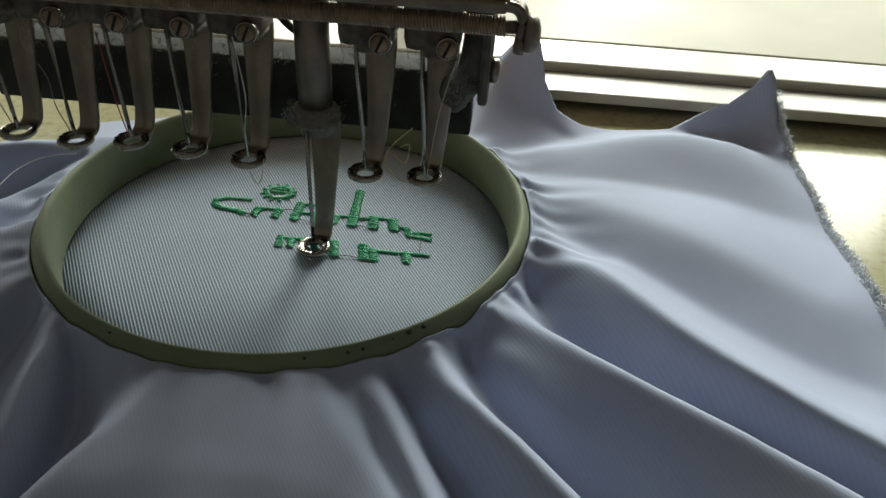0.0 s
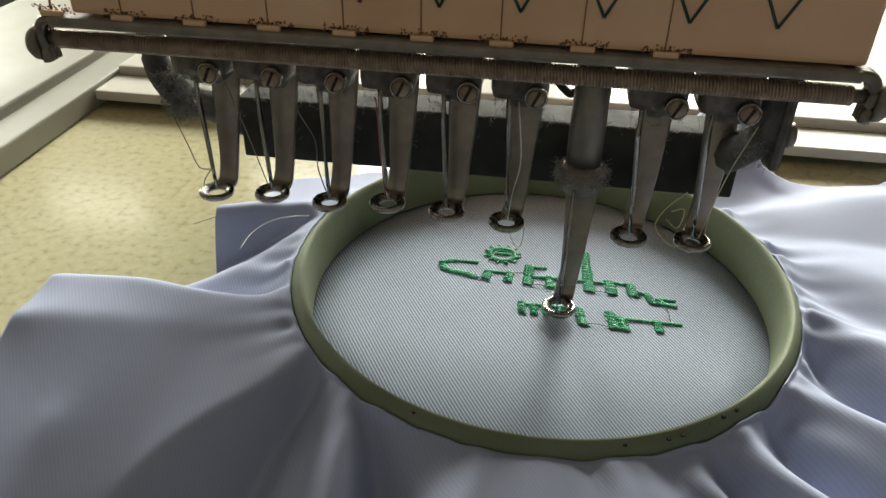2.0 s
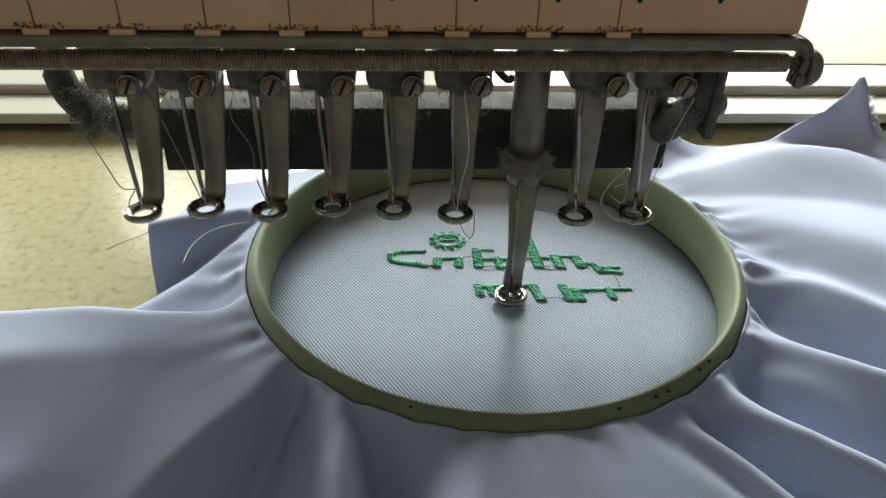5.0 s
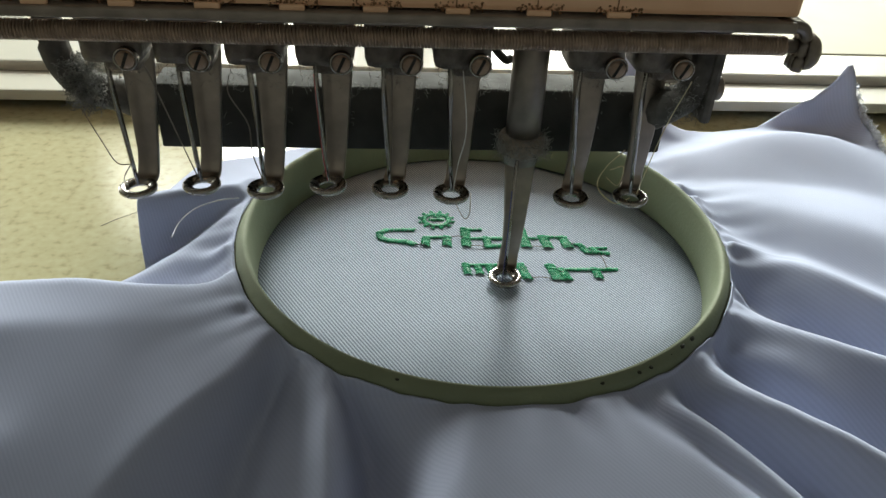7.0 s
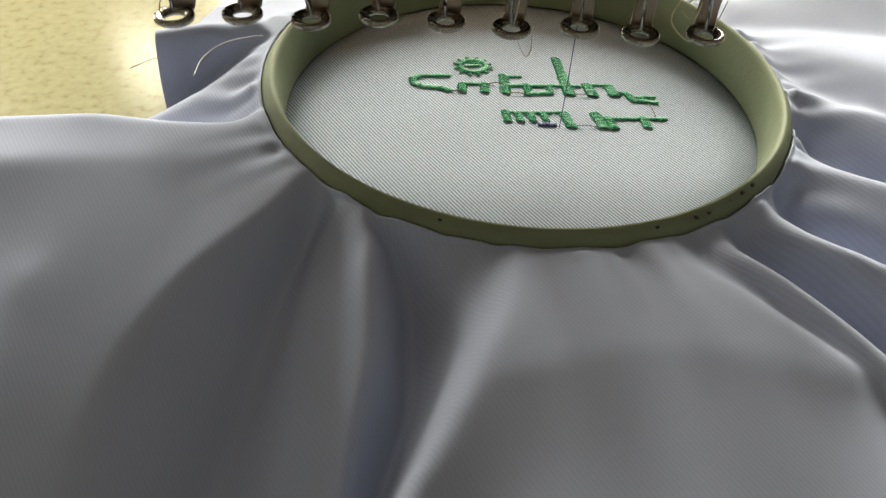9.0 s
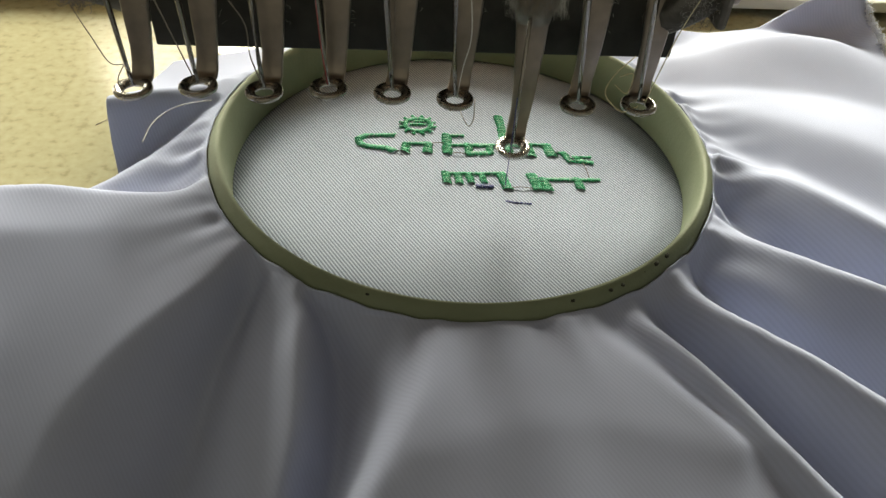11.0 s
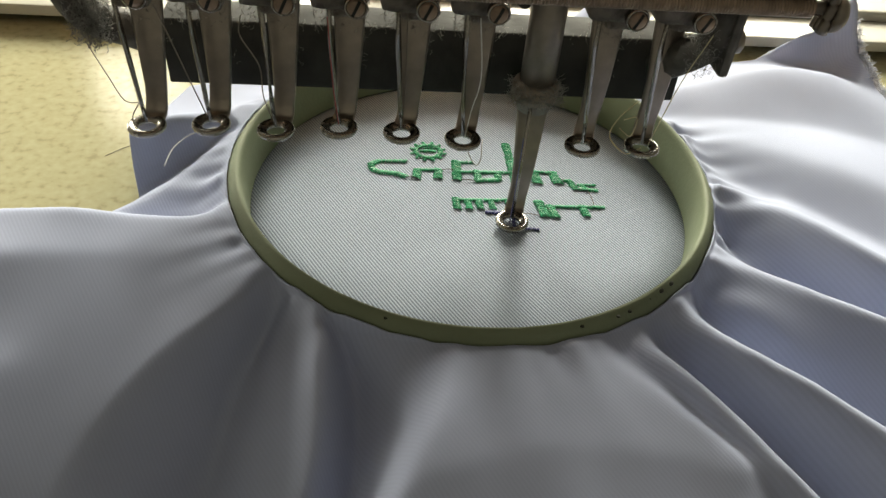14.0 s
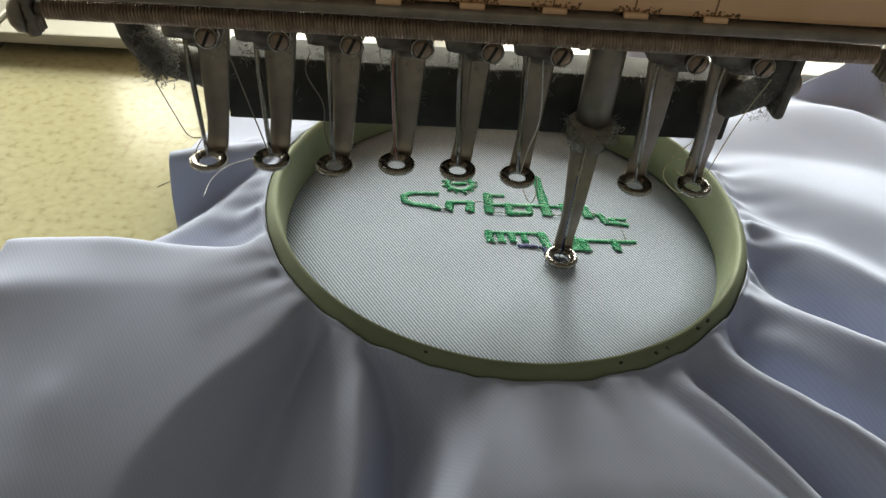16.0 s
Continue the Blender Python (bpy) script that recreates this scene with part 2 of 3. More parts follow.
def build_table():
    table = thing("machine_table", 0, 0, TOP)
    part("tabletop", box(-0.9, -0.050, -0.03, 1.2, 0.1522, 0.0, 0.001), M_TABLE, table, "cream speckled laminate top", smooth=False)
    for x in (-0.8, 1.1):
        for y in (-0.02, 0.11):
            part("leg", box(x - 0.025, y - 0.025, FLOOR - TOP, x + 0.025, y + 0.025, -0.03, 0.003), M_DARK, table)
    tagged(table, "cream mottled laminate machine table with a satin surface", "table")
    hair = part("loose_thread", tube(smooth_line([(-0.1250, 0.0485, TOP + 0.0001), (-0.1285, 0.0440, TOP + 0.0004), (-0.1330, 0.0405, TOP + 0.0003), (-0.1375, 0.0360, TOP + 0.0001)], 5), 0.00011, 5), M_GREY_THREAD)
    tagged(hair, "short dark loose thread lying on the cream table", "thread")
    rail = thing("back_rail", 0, 0, TOP)
    part("lower_step", box(-0.2295, 0.1312, 0.0050, 1.2, 0.1535, 0.0100, 0.0008), M_RAIL, rail, smooth=False)
    part("upper_step", box(-0.2295, 0.1555, -0.03, 1.2, 0.186, 0.0142, 0.0012), M_RAIL, rail, smooth=False)
    part("seal_strip", box(-0.2295, 0.1537, -0.03, 1.2, 0.1553, 0.0095), M_GROOVE, rail, smooth=False)
    part("back_board", box(-0.2295, 0.1868, -0.03, 1.2, 0.75, 0.0145, 0.0008), M_SHELF, rail, smooth=False)
    tagged(rail, "white enamelled stepped rail along the back of the table", "rail")
    side = thing("side_rail", -0.2300, 0, TOP)
    part("lower_step", box(-0.018, -0.048, 0.0005, 0.0, 0.6, 0.0120, 0.0012), M_SIDE_SHADE, side, smooth=False)
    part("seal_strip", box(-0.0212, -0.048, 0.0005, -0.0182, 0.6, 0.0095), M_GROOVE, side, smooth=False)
    part("upper_step", box(-0.12, -0.048, 0.0005, -0.0214, 0.6, 0.0150, 0.0012), M_SIDE_SHADE, side, smooth=False)
    tagged(side, "cream enamelled stepped side rail with shade in its colour, lying on the table", "rail")


# ---- the hoop and the cloth; both move together ----
CX, CY = -0.0065, 0.0105
R_IN, R_OUT, RIM = 0.0735, 0.0772, 0.0153


def build_hoop():
    hoop = thing("embroidery_hoop", CX, CY, 0)
    part("inner_ring", lathe([(0.0720, 0.0004), (0.0716, 0.0012), (R_IN - 0.0004, RIM - 0.0006), (R_IN, RIM + 0.0006), (R_IN + 0.0007, RIM + 0.0014), (R_IN + 0.0014, RIM + 0.0013), (R_OUT - 0.0012, RIM - 0.0002), (R_OUT - 0.0002, RIM - 0.0012), (R_OUT, RIM - 0.003), (R_OUT, 0.0006)], 160, closed=True), M_HOOP, hoop)
    for ang in (-52, -48.5):
        part("rivet", lathe([(0.0009, -0.0003), (0.0009, 0.0003), (0.0005, 0.0005)], 10, Matrix.Translation((0.0751 * math.cos(radians(ang)), 0.0751 * math.sin(radians(ang)), RIM + 0.0005))), M_HOLE, hoop)
    rng = random.Random(5)
    for ang in (-73, -65, -62, -55, -112, -111):
        a = radians(ang + rng.uniform(-0.6, 0.6))
        rr = 0.0752 + rng.uniform(-0.0010, 0.0010)
        bm = lathe([(0.0006, -0.0002), (0.0005, 0.00006), (0.0002, 0.00008)], 7, Matrix.Translation((rr * math.cos(a), rr * math.sin(a), RIM + 0.0004)))
        part("nick", bm, M_HOLE, hoop, "small chip in the rim")
    tagged(hoop, "olive green plastic round embroidery hoop gripping blue cloth", "hoop")
    return hoop


# crest lines of the folds behind the hoop: points in mm with the height of each, and the width before and behind the crest
FOLDS = []
# lines of the slack cloth before the hoop: crests and valleys, points in mm with the height of each
CREASES = []


def fold(w_front, w_back, *points):
    FOLDS.append((points, w_front, w_back))


def crease(*points):
    CREASES.append(smooth_line(points, 5))


fold(44, 5, (-77, -15, 13), (-88, -20, 15.5), (-104, -21, 17), (-126, -20, 18.2), (-152, -20, 17.5))
fold(10, 18, (72, 12, 9), (82, -4, 13.5), (90, -12, 17), (99, -24, 19), (113, -42, 20), (133, -60, 20), (169, -81, 16))
fold(22, 34, (68, 34, 9), (84, 36, 11), (120, 20, 13), (160, -5, 9))
fold(30, 14, (56, 54, 9), (72, 66, 11), (92, 74, 12), (126, 88, 13.5), (150, 88, 12))
fold(16, 14, (44, 70, 6), (52, 95, 16), (58, 115, 28), (66, 125, 34))
fold(9, 8, (66, 125, 34), (77, 124, 31), (84, 123, 18), (92, 122, 6))
fold(3.2, 3, (134, 119, 2), (148, 121, 15), (160, 122.5, 28), (170, 123, 39))
fold(5, 4, (170, 122, 38), (176, 114, 14), (178, 98, 8))
fold(6, 16, (-116, 19, 22), (-102, 26, 21), (-92, 31, 18), (-82, 38, 15))
fold(12, 5, (-82, 28, 12), (-97, 8, 12), (-108, -7, 12), (-122, -18, 10))
fold(4, 4, (-74, 42, 8), (-84, 48, 9), (-96, 53, 8))
# the flap on the left and the deep fold beside it
crease((-73, -29, 11.5), (-90, -33, 13.5), (-125, -36, 14), (-155, -38, 13))
crease((-66, -39, 14), (-72, -52, 13.5), (-85, -65, 10.5), (-95, -75, 5.5), (-102, -83, 0), (-109, -95, -8), (-114, -108, -17), (-118, -135, -34))
crease((-128, -65, 5), (-130, -88, -6), (-132, -108, -17), (-135, -135, -32))
crease((-63, -46, 5), (-67, -53, -0.5), (-72, -63, -6), (-76, -76, -14), (-80, -90, -23), (-85, -108, -34), (-90, -135, -50))
crease((-56, -48, 13.5), (-51, -55, 14), (-50, -68, 12.5), (-49, -82, 8), (-50, -95, 2), (-53, -106, -6), (-58, -135, -24))
crease((-47, -55, 5), (-42, -68, -2.5), (-40.5, -84, -9), (-42, -98, -15), (-47, -112, -22), (-53, -135, -35))
# the broad lump before the hoop
crease((-17, -70, 13), (-21, -86, 15.2), (-27, -99, 15.5), (-35, -113, 12.5), (-44, -125, 7), (-50, -140, 0))
crease((-24, -103, 15.6), (-3, -98, 15.8), (15, -97, 15.8), (31, -100, 15.6), (44, -104, 14.8))
crease((-20, -135, 11.5), (10, -135, 12.5), (40, -135, 12), (60, -132, 10))
# the run of folds on the right
crease((19, -69, 12.3), (27, -78, 14), (35, -88, 15.2), (46, -100, 15.2), (57, -111, 13.5), (68, -130, 11))
crease((27, -65, 8), (34, -77, 9.5), (42, -91, 10), (50, -104, 10), (64, -125, 6))
crease((31, -60, 10), (38, -74, 16), (45, -88, 18), (52, -101, 18), (66, -122, 15))
crease((40, -59, 3), (45, -70, 1.5), (53, -82, 0.5), (61, -94, -1), (75, -116, -5))
crease((46, -51, 11), (52, -64, 16.5), (61, -75, 19.5), (73, -88, 20.5), (97, -113, 18))
crease((55, -41, 2), (60, -54, -1), (69, -66, -2), (81, -79, -3), (107, -103, -6))
crease((62, -28, 11), (72, -39, 15), (84, -50, 18), (102, -62, 19.5), (128, -78, 19), (164, -99, 16))
crease((72, -13, 2), (79, -27, 0), (90, -40, -1.5), (106, -53, -2), (130, -69, -3), (167, -91, -5))
crease((60, -37, 9), (66, -47, 10.5), (73, -57, 9.5), (80, -65, 8))
crease((72, 12, 9), (82, -4, 13.5), (90, -12, 17), (99, -24, 19), (113, -42, 20), (133, -60, 20), (169, -81, 16))
crease((-140, -175, -52), (-60, -178, -44), (0, -175, -8), (40, -175, -4), (120, -150, -2), (190, -120, 2))


def rim_height(x, y):
    """Where the ring lets go of the cloth: lower in the valleys of the big folds."""
    angle = np.degrees(np.arctan2(y - CY * 1000, x - CX * 1000)) % 360
    z = np.full_like(angle, 13.7)
    for middle, depth, width in ((224.5, 0.7, 3.0), (237, 0.8, 3.5), (293, 0.8, 3.5), (304, 0.9, 3.5), (320, 2.4, 3), (342, 2.2, 4), (354, 1.5, 3), (196, 1, 4), (206, 1, 3), (250, 0.7, 2), (258, 0.6, 2), (267, 0.7, 2.5), (278, 0.7, 3)):
        z -= depth * np.exp(-((angle - middle) / width) ** 2)
    return z


def drape(old, x0, y0, step):
    """Stretch the slack front of the cloth between its creases, like a tent: rows run along y, columns along x."""
    rim = R_OUT * 1000 + 0.5
    z = None
    for coarse in (8, 4, 2, 1):
        part_old = old[::coarse, ::coarse]
        h = step * coarse
        gx, gy = np.meshgrid(x0 + h * np.arange(part_old.shape[1]), y0 + h * np.arange(part_old.shape[0]))
        border = np.interp(gx, [-200, -152, -126, -104, -88, -77, 0, 72, 82, 90, 99, 113, 133, 169, 240], [-20, -20, -20, -21, -20, -15, 20, 12, -4, -12, -24, -42, -60, -81, -120])
        inside = np.hypot(gx - CX * 1000, gy - CY * 1000) < rim
        held = inside | (gy > border)
        value = np.where(inside, rim_height(gx, gy), part_old)
        for line in CREASES:
            for a, b in zip(line, line[1:]):
                n = max(2, int((b - a).length / h * 2))
                for k in range(n + 1):
                    p = a.lerp(b, k / n)
                    i, j = round((p.y - y0) / h), round((p.x - x0) / h)
                    if 0 <= i < gx.shape[0] and 0 <= j < gx.shape[1] and not inside[i, j]:
                        held[i, j], value[i, j] = True, p.z
        if z is None:
            z = np.where(held, value, 5.0)
        else:
            z = np.repeat(np.repeat(z, 2, 0), 2, 1)
            z = np.pad(z, ((0, max(0, gx.shape[0] - z.shape[0])), (0, max(0, gx.shape[1] - z.shape[1]))), mode="edge")[:gx.shape[0], :gx.shape[1]]
        for _ in range(260 if coarse > 1 else 120):
            z = np.where(held, value, z)
            w = np.pad(z, 1, mode="edge")
            z = (w[:-2, 1:-1] + w[2:, 1:-1] + w[1:-1, :-2] + w[1:-1, 2:]) / 4
        z = np.where(held, value, z)
    for _ in range(6):
        w = np.pad(z, 1, mode="edge")
        z = (4 * z + 2 * (w[:-2, 1:-1] + w[2:, 1:-1] + w[1:-1, :-2] + w[1:-1, 2:]) + w[:-2, :-2] + w[2:, 2:] + w[:-2, 2:] + w[2:, :-2]) / 16
    return z


# the cloth's outline round the hoop: angle in degrees, reach in mm from the hoop's middle
OUTLINE = [(-8, 186), (0, 184), (10, 187), (20, 195), (28, 208), (31, 212), (32.5, 206), (34, 196), (37, 181), (41, 154), (44, 140), (48, 133), (52, 134), (56, 139), (60, 138), (66, 134), (75, 122), (90, 112), (105, 104), (120, 98),
           (138, 113), (147, 126), (158, 120), (170, 112), (179, 109), (184, 106), (188, 110), (190, 128), (192, 149), (196, 153), (205, 165), (220, 185), (240, 190), (270, 190), (300, 195), (330, 200), (346, 190), (352, 186)]


def fold_height(x, y):
    top, total = np.zeros_like(x), np.zeros_like(x)
    for line, w_front, w_back in FOLDS:
        line = [tuple(p) for p in smooth_line(line, 4)]
        best, height, side = np.full_like(x, 1e9), np.zeros_like(x), np.zeros_like(x)
        for (ax, ay, ah), (bx, by, bh) in zip(line, line[1:]):
            dx, dy = bx - ax, by - ay
            k = np.clip(((x - ax) * dx + (y - ay) * dy) / (dx * dx + dy * dy), 0, 1)
            ox, oy = x - ax - k * dx, y - ay - k * dy
            d = np.hypot(ox, oy)
            near = d < best
            best = np.where(near, d, best)
            height = np.where(near, ah + k * (bh - ah), height)
            side = np.where(near, np.clip(1.5 * oy / (d + 2.0), -1, 1), side)
        w = w_front + (w_back - w_front) * (0.5 + 0.5 * side)
        one = height * (0.75 * np.exp(-(best / w) ** 1.6) + 0.25 * np.exp(-(best / (2.2 * w)) ** 2))
        top, total = np.maximum(top, one), total + one
    return top + 0.12 * (total - top)


def build_cloth():
    nt, nr = 900, 110
    th = np.linspace(0, 2 * np.pi, nt, endpoint=False)
    deg = np.degrees(th)
    oa = np.array([(a + 360) % 360 for a, _ in OUTLINE])
    order = np.argsort(oa)
    oa, reach = oa[order], np.array([r for _, r in OUTLINE], float)[order]
    out = np.interp(deg, oa, reach, period=360)
    out += 0.25 * np.sin(deg * 5.3) * (deg < 60)
    u = np.linspace(0, 1, nr) ** 1.35
    rim = R_OUT * 1000 + 0.5
    r = rim + (out[:, None] - rim) * u[None, :]
    x = CX * 1000 + r * np.cos(th)[:, None]
    y = CY * 1000 + r * np.sin(th)[:, None]
    away = r - rim
    # the back, from its folds, and the slack front, hung between its creases
    gx0, gy0, step = -200.0, -200.0, 1.0
    gx, gy = np.meshgrid(gx0 + step * np.arange(441), gy0 + step * np.arange(361))
    z_back = -2.3 + ((15.8 * np.exp(-(np.maximum(0, np.hypot(gx - CX * 1000, gy - CY * 1000) - rim) / 14) ** 1.1)) ** 3 + fold_height(gx, gy) ** 3) ** (1 / 3.0)
    grid = drape(z_back, gx0, gy0, step)
    fi, fj = (y - gy0) / step, (x - gx0) / step
    i0, j0 = np.clip(fi.astype(int), 0, 359), np.clip(fj.astype(int), 0, 439)
    di, dj = fi - i0, fj - j0
    z = (grid[i0, j0] * (1 - di) + grid[i0 + 1, j0] * di) * (1 - dj) + (grid[i0, j0 + 1] * (1 - di) + grid[i0 + 1, j0 + 1] * di) * dj
    # gathers where the ring grips the cloth
    g = np.zeros(nt)
    rng = random.Random(3)
    for f in (17, 26, 33, 41, 52, 67):
        g += rng.uniform(0.5, 1.0) * np.sin(f * th + rng.uniform(0, 6.28)) * (30.0 / f) ** 0.5
    loose = np.interp(deg, [0, 60, 100, 140, 172, 195, 232, 245, 300, 360], [1.0, 0.8, 0.4, 0.5, 0.6, 0.4, 0.3, 0.35, 0.45, 1.0])
    z += (g * loose)[:, None] * 1.25 * np.exp(-away / 9.0) * np.clip(away / 2.5, 0, 1)
    # slow creases of the slack cloth
    z += 0.3 * np.sin(x / 9.0 + y / 17.0) * np.sin(y / 13.0 - x / 31.0) * np.clip(away / 20, 0, 1)
    cap = 14.3 + 0.25 * away + 0.05 * np.maximum(0, away - 3) ** 2
    z = np.where(z > cap - 1.5, cap - 1.5 + 1.5 * np.tanh((z - cap + 1.5) / 1.5), z)
    z = np.where(y > -58, np.maximum(-2.3, z), z)
    # tuck the first ring between the two hoops
    edge = rim_height(x[:, 0], y[:, 0])
    z[:, 0] = edge + 0.35 * g * loose
    z[:, 1] = np.clip(z[:, 1], edge - 0.4, 14.6) + 0.3 * g * loose
    z[:, 2] += 0.25 * g * loose
    verts = np.stack([x, y, z], 2).reshape(-1, 3) / 1000
    i, k = np.meshgrid(np.arange(nt), np.arange(nr - 1), indexing="ij")
    j = (i + 1) % nt
    faces = np.stack([i * nr + k, i * nr + k + 1, j * nr + k + 1, j * nr + k], 2).reshape(-1, 4)
    me = bpy.data.meshes.new("blue_cloth")
    me.from_pydata(verts.tolist(), [], faces.tolist())
    me.materials.append(M_CLOTH)
    me.polygons.foreach_set("use_smooth", [True] * len(me.polygons))
    cloth = new("blue_cloth", me)
    tagged(cloth, "blue-grey twill cotton cloth, gathered in folds round a hoop", "cloth")
    sol = cloth.modifiers.new("thick", "SOLIDIFY")
    sol.thickness, sol.offset = 0.0005, 0
    # the stretched middle
    bm = bmesh.new()
    add_lathe(bm, [(0.0745, -0.0006), (0.0745, 0.0), (0.06, -0.00004), (0.04, -0.0001), (0.02, -0.0001), (0.002, -0.0001)], 96, Matrix.Translation((CX, CY, 0)))
    part("stretched_panel", bm, M_PANEL, cloth, "flat taut twill inside the hoop")
    # frayed edge
    bm = bmesh.new()
    rng = random.Random(8)
    for a in range(2600):
        ang = rng.uniform(-8, 31.5)
        rr = (np.interp(ang % 360, oa, reach, period=360) - rng.uniform(-0.3, 1.2)) / 1000
        p = Vector((CX + rr * math.cos(radians(ang)), CY + rr * math.sin(radians(ang)), 0))
        kt = int((ang % 360) / 360 * nt) % nt
        p.z = z[kt, -1] / 1000 + 0.0003
        line = [p]
        d = Vector((1.0, rng.gauss(0, 0.5), rng.gauss(0.1, 0.5))).normalized()
        for _ in range(3):
            line.append(line[-1] + d * rng.uniform(0.0006, 0.0017))
            d = (d + Vector([rng.gauss(0, 0.7) for _ in range(3)])).normalized()
        add_tube(bm, line, 0.00013, 3)
    part("frayed_edge", bm, M_FRAY, cloth, "pale loose yarn ends along the cut edge")["kind"] = "stuff"
    return cloth


# ---- embroidery ----
def add_satin(bm, x0, y0, x1, y1, width, height=0.5, pitch=0.36, slant=0.25, rng=random.Random(2)):
    """A bar of raised threads laid side by side across the way from one end to the other (mm)."""
    a, b = Vector((x0, y0, 0)), Vector((x1, y1, 0))
    d = (b - a)
    n = max(2, int(d.length / pitch))
    d.normalize()
    for k in range(n + 1):
        side = Vector((-d.y, d.x, 0)) + d * (slant + rng.gauss(0, 0.07))
        p = a + (b - a) * (k / n) + Vector((rng.gauss(0, 0.05), rng.gauss(0, 0.05), 0))
        w = width * rng.uniform(0.82, 1.14) / 2
        top = height * rng.uniform(0.75, 1.2)
        pts = []
        for s in (-1.0, -0.75, 0.0, 0.75, 1.0):
            q = p + side * (s * w)
            q.z = 0.02 + top * (1 - s * s) ** 0.6
            pts.append(q / 1000)
        add_tube(bm, pts, pitch * rng.uniform(0.00045, 0.00062), 5)


def letter(cloth, bars, mat=None, label="green satin-stitched stroke", name="satin_stitch"):
    bm = bmesh.new()
    for b in bars:
        add_satin(bm, *b)
    return part(name, bm, mat or M_GREEN, cloth, label)


def build_embroidery(cloth):
    letter(cloth, [(-27.4, 30.0, -37.4, 29.8, 1.7), (-37.4, 29.6, -39.6, 28.0, 2.4), (-39.9, 28.2, -39.4, 24.6, 2.3), (-39.4, 24.8, -36.5, 23.2, 2.3), (-37, 23.4, -30.5, 22.4, 2.2), (-30.8, 22.6, -27.6, 20.8, 2.4)])
    letter(cloth, [(-23.6, 25.4, -24.0, 20.3, 3.0), (-24.5, 25.2, -15.4, 25.4, 1.3), (-16.2, 25.6, -16.6, 20.4, 3.0)])
    letter(cloth, [(-9.7, 31.0, -9.9, 19.8, 3.2), (-9.5, 30.2, -3.8, 30.4, 1.3), (-8.5, 24.6, -3.5, 24.7, 1.2)])
    letter(cloth, [(-2.6, 25.2, -2.6, 19.4, 2.6), (-3.6, 24.6, 5.8, 24.8, 1.8), (-3.2, 19.8, 5.0, 20.4, 2.0), (4.6, 25.0, 4.6, 20.2, 2.4)])
    letter(cloth, [(9.4, 42.9, 10.1, 30.9, 3.0), (10.1, 31.0, 10.8, 19.4, 3.6), (5.4, 24.9, 15.6, 24.7, 1.0)])
    letter(cloth, [(17.4, 26.2, 18.4, 19.0, 3.4), (17.0, 25.8, 25.8, 25.5, 1.2), (24.2, 25.9, 25.6, 19.2, 3.6)])
    letter(cloth, [(27.6, 21.0, 30.2, 21.0, 1.0), (29.6, 21.2, 31.4, 16.0, 2.4)])
    letter(cloth, [(32.4, 18.8, 38.6, 18.8, 1.1), (32.6, 16.6, 38.8, 15.6, 1.6), (33.4, 18.4, 35.4, 16.2, 1.4)])
    letter(cloth, [(-11.2, 9.4, -10.6, 3.8, 2.5), (-11, 8.8, 5.0, 9.0, 1.2), (-7.3, 8.8, -6.7, 4.0, 2.3), (-3.7, 8.9, -2.9, 4.1, 2.3)])
    letter(cloth, [(0.6, 9.0, 1.2, 4.2, 2.2), (4.6, 9.2, 8.0, 9.2, 1.4), (6.9, 9.3, 8.6, 1.0, 3.2)])
    letter(cloth, [(17.0, 9.0, 18.4, 0.8, 3.4), (20.4, 6.8, 21.8, 0.5, 2.9)])
    letter(cloth, [(19.8, 6.3, 39.3, 6.4, 1.4), (31.8, 6.8, 32.2, 1.5, 3.0)])
    # the toothed badge over the word
    bm = bmesh.new()
    gx, gy = -19.5, 36.5
    ring = [(gx + 4.5 * math.cos(2 * math.pi * k / 22), gy + 3.9 * math.sin(2 * math.pi * k / 22)) for k in range(23)]
    for (ax, ay), (bx, by) in zip(ring, ring[1:]):
        add_satin(bm, ax, ay, bx, by, 1.7)
    for k in range(12):
        c, s = math.cos(2 * math.pi * (k + 0.5) / 12), math.sin(2 * math.pi * (k + 0.5) / 12)
        add_satin(bm, gx + 5.0 * c, gy + 4.4 * s, gx + 6.4 * c, gy + 5.8 * s, 1.1)
    add_satin(bm, gx - 2.6, gy + 0.2, gx + 2.6, gy + 0.2, 1.3)
    add_satin(bm, gx - 1.4, gy + 1.9, gx + 1.8, gy + 1.9, 0.8)
    part("toothed_badge", bm, M_GREEN, cloth, "green stitched round toothed badge")
    # jump threads between the strokes
    bm = bmesh.new()
    for ax, ay, bx, by in ((-15.2, 25.4, -9.9, 25.5), (9.4, 1.8, 16.6, 1.4), (-27, 20.6, -24, 20.4), (35.5, 15, 36.0, 6.6), (-9.5, 19.8, -3, 19.5), (11, 19.6, 18, 19.0), (26, 21, 29, 21)):
        add_tube(bm, smooth_line([(ax / 1000, ay / 1000, 0.0002), ((ax + bx) / 2000, (ay + by) / 2000, 0.0006), (bx / 1000, by / 1000, 0.0002)], 4), 0.00016, 4)
    part("jump_thread", bm, M_GREY_THREAD, cloth, "thin dark connecting threads")
    # loose white thread lying on the cloth at the back corner
    part("loose_thread", tube(smooth_line([(-0.1035, 0.006, 0.0125), (-0.1025, 0.014, 0.0135), (-0.0985, 0.0205, 0.0145), (-0.092, 0.0235, 0.0155), (-0.0855, 0.0235, 0.0165)]), 0.00022, 5), M_WHITE_THREAD, cloth, "loose white thread end")
    navy = []
    navy.append(letter(cloth, [(-1.6, 2.4, 3.8, 2.3, 1.5)], M_BLUE, "fresh navy blue stitches", "navy_stitch"))
